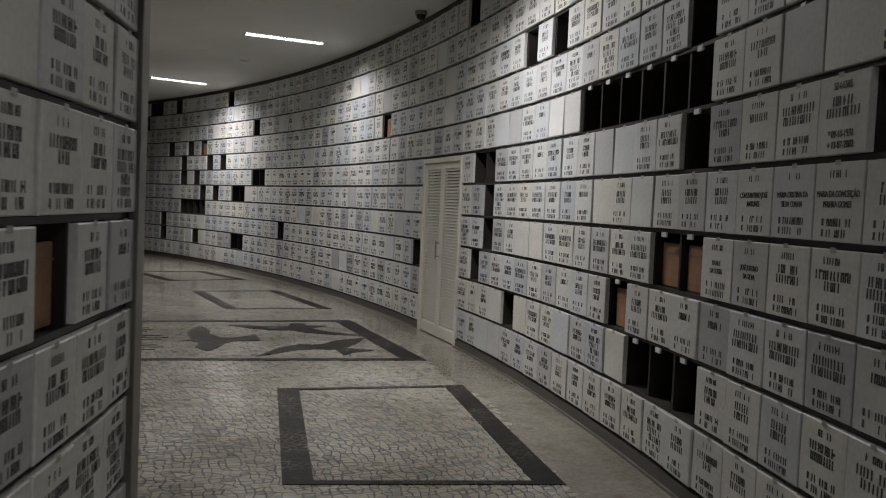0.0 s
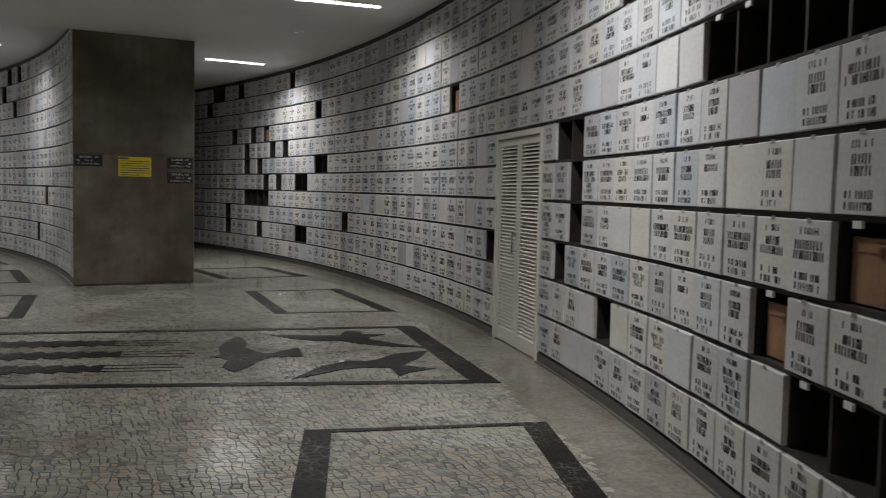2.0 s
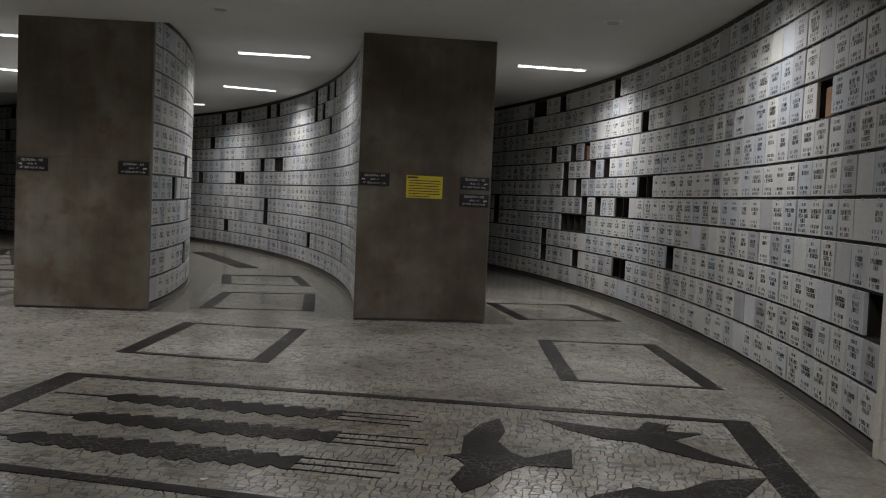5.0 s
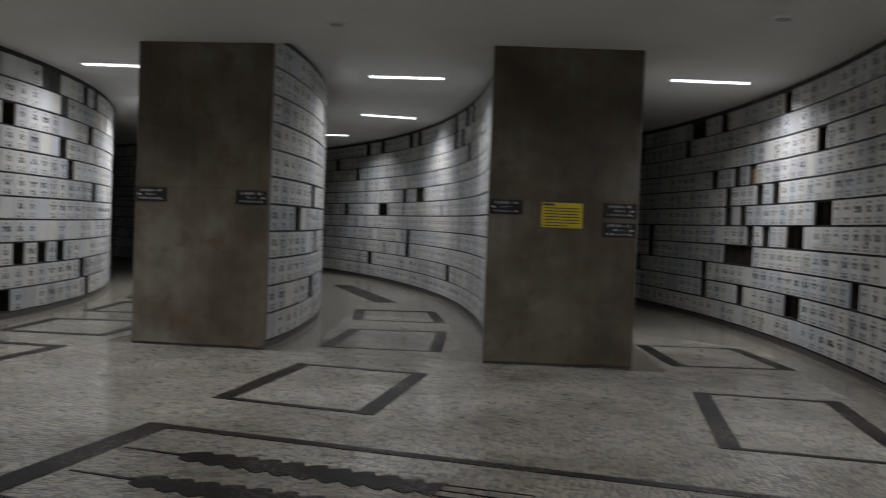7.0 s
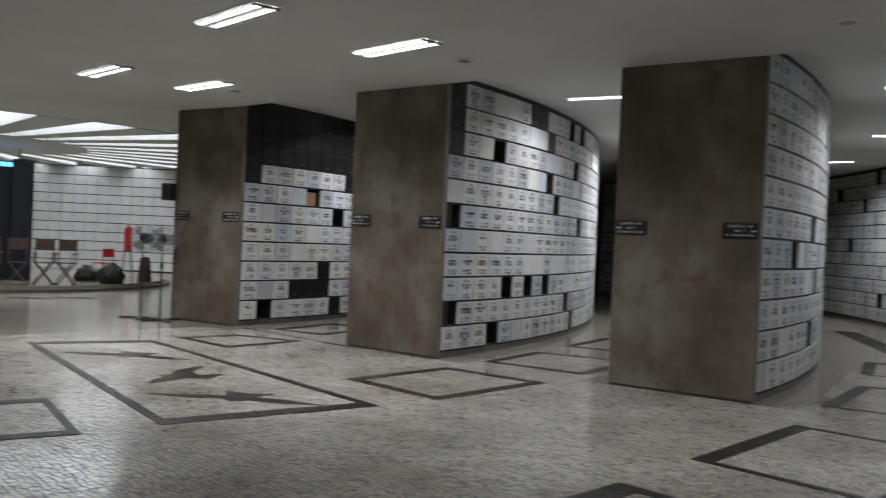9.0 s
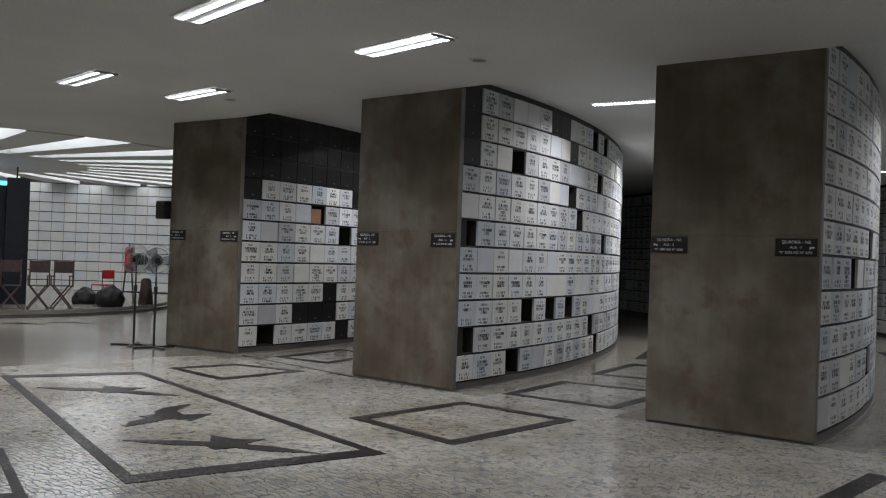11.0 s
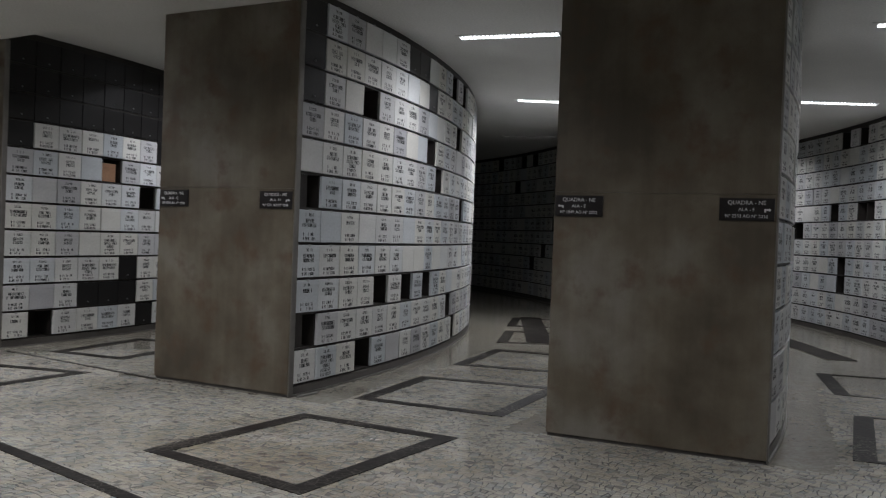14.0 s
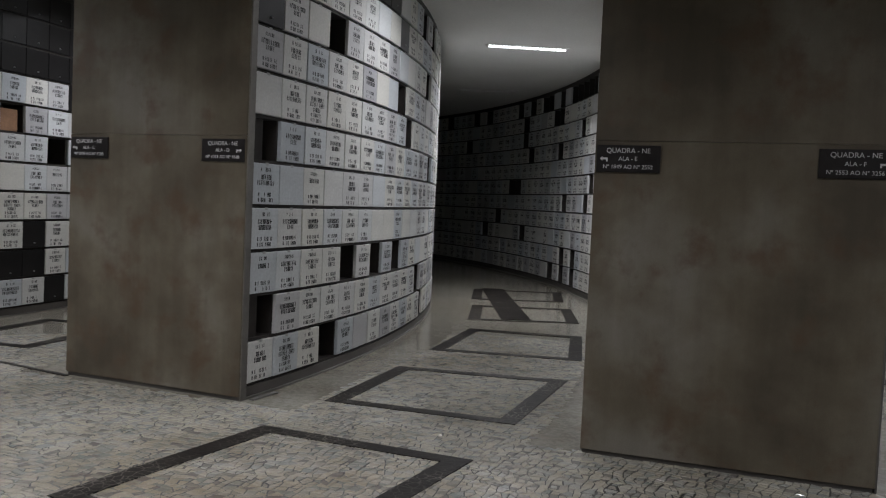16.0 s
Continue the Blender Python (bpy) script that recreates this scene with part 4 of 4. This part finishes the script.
# inner ceiling with lit wedge-shaped coffers
def coffered_ceiling():
    c = STAGE
    root = empty("coffered_ceiling", pose(c[0], c[1], 0))
    tagged(root, "white ceiling over the platform with bright radial coffers", "ceiling", kind="structure")
    n = 26
    z0, z1 = 3.72, 4.06
    v, f = [], []
    lv, lf = [], []

    def slab(r0, r1, a0, a1, za, zb, vv, ff):
        b = len(vv)
        for z in (za, zb):
            for r, a in ((r0, a0), (r1, a0), (r1, a1), (r0, a1)):
                vv.append((r * math.cos(a), r * math.sin(a), z))
        ff.extend([(b + 3, b + 2, b + 1, b), (b + 4, b + 5, b + 6, b + 7)] + [(b + k, b + (k + 1) % 4, b + 4 + (k + 1) % 4, b + 4 + k) for k in range(4)])

    for k in range(n):
        a0, a1 = 2 * math.pi * k / n, 2 * math.pi * (k + 1) / n
        w = (a1 - a0)
        slab(0.2, 3.6, a0, a1, z0, z0 + 0.2, v, f)
        slab(8.6, 13.0, a0, a1, z0 + 0.02, AISLE_Z - 0.01, v, f)
        slab(3.6, 8.6, a0 - w * 0.26, a0 + w * 0.26, z0, z1, v, f)
        slab(3.6, 8.6, a0 + w * 0.26, a1 - w * 0.26, z1 - 0.02, z1, lv, lf)
    mesh_object("ribs", v, f, M_CEIL, root)
    # the panels themselves glow, standing in for lamps hidden in the coffers
    mesh_object("glow_panel", lv, lf, M_COFFER, root, "white coffer panels that glow in place of hidden lamps")


coffered_ceiling()
# lamps added for the coffers' light, shifted outwards to brighten the piers
for dx, dy in ((7.0, 4.0), (7.4, -1.0), (-2.0, 4.0)):
    area_lamp("coffer_light", STAGE[0] + dx, STAGE[1] + dy, 3.69, 0, 85, 2.4, 2.4, 170, (0.98, 0.99, 1.0))

# dark slabs, counter and screen at the far side
for x, y, w, h in ((-25.75, 0.88, 0.54, 2.95), (-25.7, 1.42, 0.5, 3.15)):
    bm = bmesh.new()
    box(bm, -0.12, 0.12, -w / 2, w / 2, 0.15, h, 0.01)
    ob = part("dark_panel", bm, M_DKBLUE)
    ob.matrix_world = pose(x, y, 0, 0, 0, 12)
    tagged(ob, "tall dark blue-black freestanding panel on the platform", "panel", "dark panels")
bm = bmesh.new()
box(bm, -0.35, 0.35, -1.2, 1.2, 0.15, 1.15, 0.015)
ob = part("counter", bm, M_BEIGE)
ob.matrix_world = pose(-26.0, -0.9, 0, 0, 0, 10)
tagged(ob, "low beige counter on the platform", "counter")
root = empty("lit_sign", pose(-29.6, -0.6, 3.25, 0, 0, 8))
tagged(root, "narrow blue glowing sign strip under the ceiling", "sign")
bm = bmesh.new()
box(bm, 0.02, 0.08, -1.5, 1.5, -0.09, 0.09)
part("casing", bm, M_BLACKP, root)
for y in (-1.2, 1.2):
    bm = bmesh.new()
    box(bm, 0.03, 0.07, y - 0.02, y + 0.02, 0.09, 0.48)
    part("hanger", bm, M_BLACKP, root)
bm = bmesh.new()
box(bm, 0.081, 0.09, -1.47, 1.47, -0.06, 0.06)
part("screen", bm, M_SCREEN, root, "glowing blue strip")


def director_chair():
    """Folding wooden chair: crossed legs, canvas seat and back."""
    root = empty("folding_chair")
    tagged(root, "dark wooden folding chair with a canvas back on the platform", "chair", "folding chairs on the platform")
    for y in (-0.2, 0.2):
        for s in (-1, 1):
            bm = bmesh.new()
            tube(bm, (s * 0.24, y, 0.03), (-s * 0.24, y, 0.44), 0.017, n=8)
            part("leg", bm, M_DARKW, root)
    for s in (-1, 1):
        bm = bmesh.new()
        box(bm, s * 0.25 - 0.018, s * 0.25 + 0.018, -0.25, 0.25, 0.0, 0.035, 0.004)
        part("foot_rail", bm, M_DARKW, root)
        bm = bmesh.new()
        box(bm, s * 0.25 - 0.018, s * 0.25 + 0.018, 0.19, 0.225, 0.42, 0.92, 0.004)
        part("back_post", bm, M_DARKW, root)
        bm = bmesh.new()
        box(bm, s * 0.25 - 0.028, s * 0.25 + 0.028, -0.24, 0.24, 0.60, 0.625, 0.006)
        part("armrest", bm, M_DARKW, root)
        bm = bmesh.new()
        box(bm, s * 0.25 - 0.016, s * 0.25 + 0.016, -0.23, -0.195, 0.42, 0.60, 0.004)
        part("arm_post", bm, M_DARKW, root)
    bm = bmesh.new()
    box(bm, -0.25, 0.25, -0.23, 0.22, 0.425, 0.437, 0.003)
    part("seat", bm, M_CLOTHD, root)
    bm = bmesh.new()
    box(bm, -0.245, 0.245, 0.20, 0.213, 0.68, 0.90, 0.003)
    part("backrest", bm, M_CLOTHD, root)
    return root


chair = director_chair()
chair.matrix_basis = pose(-24.22, 2.2, 0.15, 0, 0, -74) @ Matrix.Diagonal((0.8, 0.8, 1.2, 1))
for x, y, a in ((-24.42, 2.66, -70), (-24.05, 1.66, -80), (-23.95, 1.12, -86), (-23.9, 0.58, -92), (-23.9, -0.1, -96)):
    copy_thing(chair, pose(x, y, 0.15, 0, 0, a))


def pedestal_fan(x, y, facing):
    root = empty("pedestal_fan", pose(x, y, 0, 0, 0, facing))
    tagged(root, "black pedestal fan with a round wire guard, switched off", "fan", "pedestal fans")
    for s in (0, 90):
        bm = bmesh.new()
        box(bm, -0.36, 0.36, -0.025, 0.025, 0.0, 0.03, 0.006, pose(0, 0, 0, 0, 0, s + 20))
        part("foot", bm, M_BLACKP, root)
    bm = bmesh.new()
    tube(bm, (0, 0, 0.03), (0, 0, 0.95), 0.019, n=12)
    part("pole", bm, M_BLACKP, root)
    bm = bmesh.new()
    tube(bm, (0, 0, 0.95), (0, 0, 1.36), 0.013, n=12)
    part("upper_pole", bm, M_BLACKP, root)
    bm = bmesh.new()
    tube(bm, (0, 0, 0.9), (0, 0, 0.99), 0.03, n=12)
    part("collar", bm, M_BLACKP, root)
    bm = bmesh.new()
    tube(bm, (0, 0.03, 1.41), (0, 0.24, 1.41), 0.095, 0.07, n=18)
    part("motor", bm, M_BLACKP, root)
    for k in range(3):
        bm = bmesh.new()
        a = k * 2.094
        vs = []
        for rr, w, tw in ((0.05, 0.3, 0.02), (0.14, 0.52, 0.03), (0.225, 0.42, 0.02)):
            for s in (-1, 1):
                vs.append(bm.verts.new((rr * math.cos(a + s * w), -0.03 + s * tw, 1.41 + rr * math.sin(a + s * w))))
        bm.faces.new((vs[0], vs[1], vs[3], vs[2]))
        bm.faces.new((vs[2], vs[3], vs[5], vs[4]))
        bmesh.ops.solidify(bm, geom=bm.faces[:], thickness=0.004)
        part("blade", bm, M_BLADE, root, "translucent grey plastic blade")
    bm = bmesh.new()
    for ring_r, yy in ((0.25, 0.0), (0.25, -0.02), (0.2, -0.085), (0.1, -0.1), (0.2, 0.05)):
        for k in range(28):
            a, b = 2 * math.pi * k / 28, 2 * math.pi * (k + 1) / 28
            tube(bm, (ring_r * math.cos(a), yy, 1.41 + ring_r * math.sin(a)), (ring_r * math.cos(b), yy, 1.41 + ring_r * math.sin(b)), 0.004, n=4)
    for k in range(36):
        a = 2 * math.pi * k / 36
        ca, sa = math.cos(a), math.sin(a)
        tube(bm, (0.05 * ca, -0.1, 1.41 + 0.05 * sa), (0.25 * ca, -0.01, 1.41 + 0.25 * sa), 0.0022, n=4)
        tube(bm, (0.07 * ca, 0.09, 1.41 + 0.07 * sa), (0.25 * ca, -0.01, 1.41 + 0.25 * sa), 0.0022, n=4)
    part("wire_guard", bm, M_GREYM, root, "grey wire guard")


pedestal_fan(-17.95, 4.77, 62)
pedestal_fan(-17.6, 5.11, 100)

# tapered dark cover over a small stand on the platform
bm = bmesh.new()
bmesh.ops.create_cone(bm, cap_ends=True, segments=20, radius1=0.18, radius2=0.11, depth=0.66, matrix=Matrix.Translation((0, 0, 0.33)))
for vv in bm.verts:
    k = 1 + 0.12 * math.sin(5 * math.atan2(vv.co.y, vv.co.x))
    vv.co.x, vv.co.y = vv.co.x * k, vv.co.y * k
bmesh.ops.bevel(bm, geom=[e for e in bm.edges if e.verts[0].co.z > 0.6 and e.verts[1].co.z > 0.6], offset=0.03, segments=2, affect="EDGES")
ob = part("covered_stand", bm, M_CLOTHD, smooth=True)
ob.matrix_world = pose(-26.76, 4.32, 0.15)
tagged(ob, "small stand under a dark brown draped cloth on the platform", "stand")

# wall loudspeaker on the pier's side
md = PIERS["D"][1]
root = empty("wall_speaker", md @ pose(-0.085, 0.02, 2.25))
tagged(root, "small black loudspeaker on the side of a stone pier", "loudspeaker")
bm = bmesh.new()
box(bm, -0.16, 0.08, -0.14, 0.08, -0.15, 0.15, 0.012)
part("cabinet", bm, M_BLACKP, root)
bm = bmesh.new()
box(bm, -0.14, 0.06, -0.148, -0.14, -0.13, 0.13, 0.004)
part("grille", bm, M_SIGN, root)


def bag(x, y, z, sx, sy, sz, seed):
    """A slumped, tied plastic bag."""
    bm = bmesh.new()
    bmesh.ops.create_icosphere(bm, subdivisions=4, radius=1)
    for vv in bm.verts:
        k = 1 + 0.18 * noise.noise(vv.co * 2.2 + Vector((seed, 0, 0))) + 0.07 * noise.noise(vv.co * 7 + Vector((0, seed, 0)))
        p = vv.co * k
        top = max(0.0, p.z) ** 2
        vv.co = Vector((p.x * sx * (1 - 0.35 * top), p.y * sy * (1 - 0.35 * top), max(-0.55, p.z) * sz + 0.55 * sz))
    ob = part("rubbish_bag", bm, M_BAG, smooth=True)
    ob.matrix_world = pose(x, y, z)
    tagged(ob, "full black plastic bag slumped on the platform", "bag", "black bags")


bag(-25.5, 3.60, 0.15, 0.36, 0.33, 0.34, 1.0)
bag(-26.5, 2.9, 0.15, 0.34, 0.30, 0.26, 5.0)

# red extinguisher on its stand and a red metal chair
root = empty("fire_extinguisher", pose(-27.2, 3.85, 0.15))
tagged(root, "red fire extinguisher standing on a thin metal stand", "extinguisher")
bm = bmesh.new()
tube(bm, (0, 0, 0.80), (0, 0, 1.36), 0.11, n=20)
bmesh.ops.create_uvsphere(bm, u_segments=20, v_segments=8, radius=0.11, matrix=Matrix.Translation((0, 0, 1.36)))
part("cylinder", bm, M_RED, root, smooth=False)
bm = bmesh.new()
tube(bm, (0, 0, 1.46), (0, 0, 1.52), 0.02, n=10)
box(bm, -0.02, 0.10, -0.012, 0.012, 1.51, 1.535)
part("valve", bm, M_BLACKP, root)
bm = bmesh.new()
for s in (-1, 1):
    for q in (-1, 1):
        tube(bm, (s * 0.14, q * 0.14, 0.0), (s * 0.08, q * 0.08, 0.78), 0.010, n=6)
box(bm, -0.1, 0.1, -0.1, 0.1, 0.78, 0.80)
part("stand", bm, M_BLACKP, root)

root = empty("metal_chair", pose(-27.0, 3.25, 0.15, 0, 0, -40))
tagged(root, "red seated metal chair with thin dark legs", "chair")
for s in (-1, 1):
    for q in (-1, 1):
        bm = bmesh.new()
        tube(bm, (s * 0.2, q * 0.19, 0), (s * 0.19, q * 0.18, 0.44 if q < 0 else 0.84), 0.011, n=8)
        part("leg", bm, M_BLACKP, root)
bm = bmesh.new()
box(bm, -0.21, 0.21, -0.2, 0.2, 0.44, 0.475, 0.012)
part("seat", bm, M_RED, root)
bm = bmesh.new()
box(bm, -0.2, 0.2, 0.165, 0.19, 0.62, 0.84, 0.008)
part("backrest", bm, M_RED, root)


# ---- mosaic stones of the hall floor, last ----
def on_mosaic(x, y):
    """True on the mosaic: the hall and the mouths of the aisles, short of the smooth strips along the walls."""
    far = lambda c: np.hypot(x - c[0], y - c[1])
    hall = (x + 6.14) * 0.62 - (y - 14.237) * 0.785
    edge = 0.05 * np.sin(3 * y + x)
    ok = far(W_C) < 32.86 + edge
    back_a = arc_from(RIGHT["A"], 30.72, 219.5)
    back_c = arc_from(LEFT["C"], 23.0, 219.5)
    aisles = (far(back_a[0]) > 31.1) | ((far(AL[0]) < 28.6 + edge) & (far(BR[0]) > 18.4 + edge)) | ((far(BL[0]) < 22.6 + edge) & (far(CR[0]) > 18.45 + edge)) | ((far(back_c[0]) < 22.6) & (far(DR[0]) > 18.4))
    u, w = 0.8525 * (x + 5.5) + 0.5227 * (y - 8.0), -0.5227 * (x + 5.5) + 0.8525 * (y - 8.0)
    return ok & (np.abs(u) < 10.6) & (np.abs(w) < 10.6) & ((hall > 0.08) | ((hall > -4.5) & aisles))


def mosaic():
    r = np.random.default_rng(11)
    g = 0.049
    uu = np.arange(-11.0, 11.0, g)
    n = len(uu)
    pu = uu[:, None] + r.uniform(-0.44, 0.44, (n, n)) * g
    pv = uu[None, :] + r.uniform(-0.44, 0.44, (n, n)) * g
    pu = pu + 0.10 * np.sin(pv * 1.3 + 0.4 * pu)
    pv = pv + 0.10 * np.sin(pu * 1.1 - 0.3 * pv)
    ct, st = math.cos(0.55), math.sin(0.55)
    px, py = -5.5 + ct * pu - st * pv, 8.0 + st * pu + ct * pv
    corners = np.stack([np.stack([px[a:a + n - 1, b:b + n - 1], py[a:a + n - 1, b:b + n - 1]], -1) for a, b in ((0, 0), (1, 0), (1, 1), (0, 1))], 2)
    corners = corners.reshape(-1, 4, 2)
    mid = corners.mean(axis=1)
    cx, cy = mid[:, 0], mid[:, 1]
    inside = (cx > -16.5) & (cx < 2.4) & (cy > 2.6) & (cy < 17.5) & on_mosaic(cx, cy)
    v, f, singles = [], [], []
    quads = [(4, 5, 6, 7), (0, 1, 5, 4), (1, 2, 6, 5), (2, 3, 7, 6), (3, 0, 4, 7)]
    for q, c in zip(corners[inside], mid[inside]):
        k0 = r.uniform(0.80, 0.96) if r.random() > 0.14 else r.uniform(0.58, 0.78)
        z = 0.0025 + r.uniform(0, 0.0010)
        low, up = c + (q - c) * k0, c + (q - c) * k0 * 0.94
        verts = [(a, b, 0.0005) for a, b in low] + [(a, b, z) for a, b in up]
        if -0.45 < c[0] < 0.55 and 5.2 < c[1] < 6.0 and len(singles) < 300:
            singles.append((verts, quads))
            continue
        b = len(v)
        v.extend(verts)
        f.extend(tuple(b + k for k in t) for t in quads)
    ob = mesh_object("mosaic_stones", v, f, M_STONE, FLOOR, "small pale hand-cut mosaic stones")
    ob["kind"] = "stuff"
    for verts, quads in singles:
        mesh_object("stone", verts, quads, M_STONE, FLOOR)
    # thin bed that shows as the joints
    bed_v, bed_f = [], []
    s = 0.1
    gx, gy = [q.ravel() for q in np.meshgrid(np.arange(-16.5, 2.6, s), np.arange(2.6, 17.5, s), indexing="ij")]
    keep = on_mosaic(gx, gy) & on_mosaic(gx + s, gy) & on_mosaic(gx, gy + s) & on_mosaic(gx + s, gy + s)
    for x, y in zip(gx[keep], gy[keep]):
        b = len(bed_v)
        bed_v.extend([(x, y, 0.0004), (x + s, y, 0.0004), (x + s, y + s, 0.0004), (x, y + s, 0.0004)])
        bed_f.append((b, b + 1, b + 2, b + 3))
    mesh_object("mosaic_joint", bed_v, bed_f, M_GROUT, FLOOR, "worn joints between the mosaic stones")


mosaic()
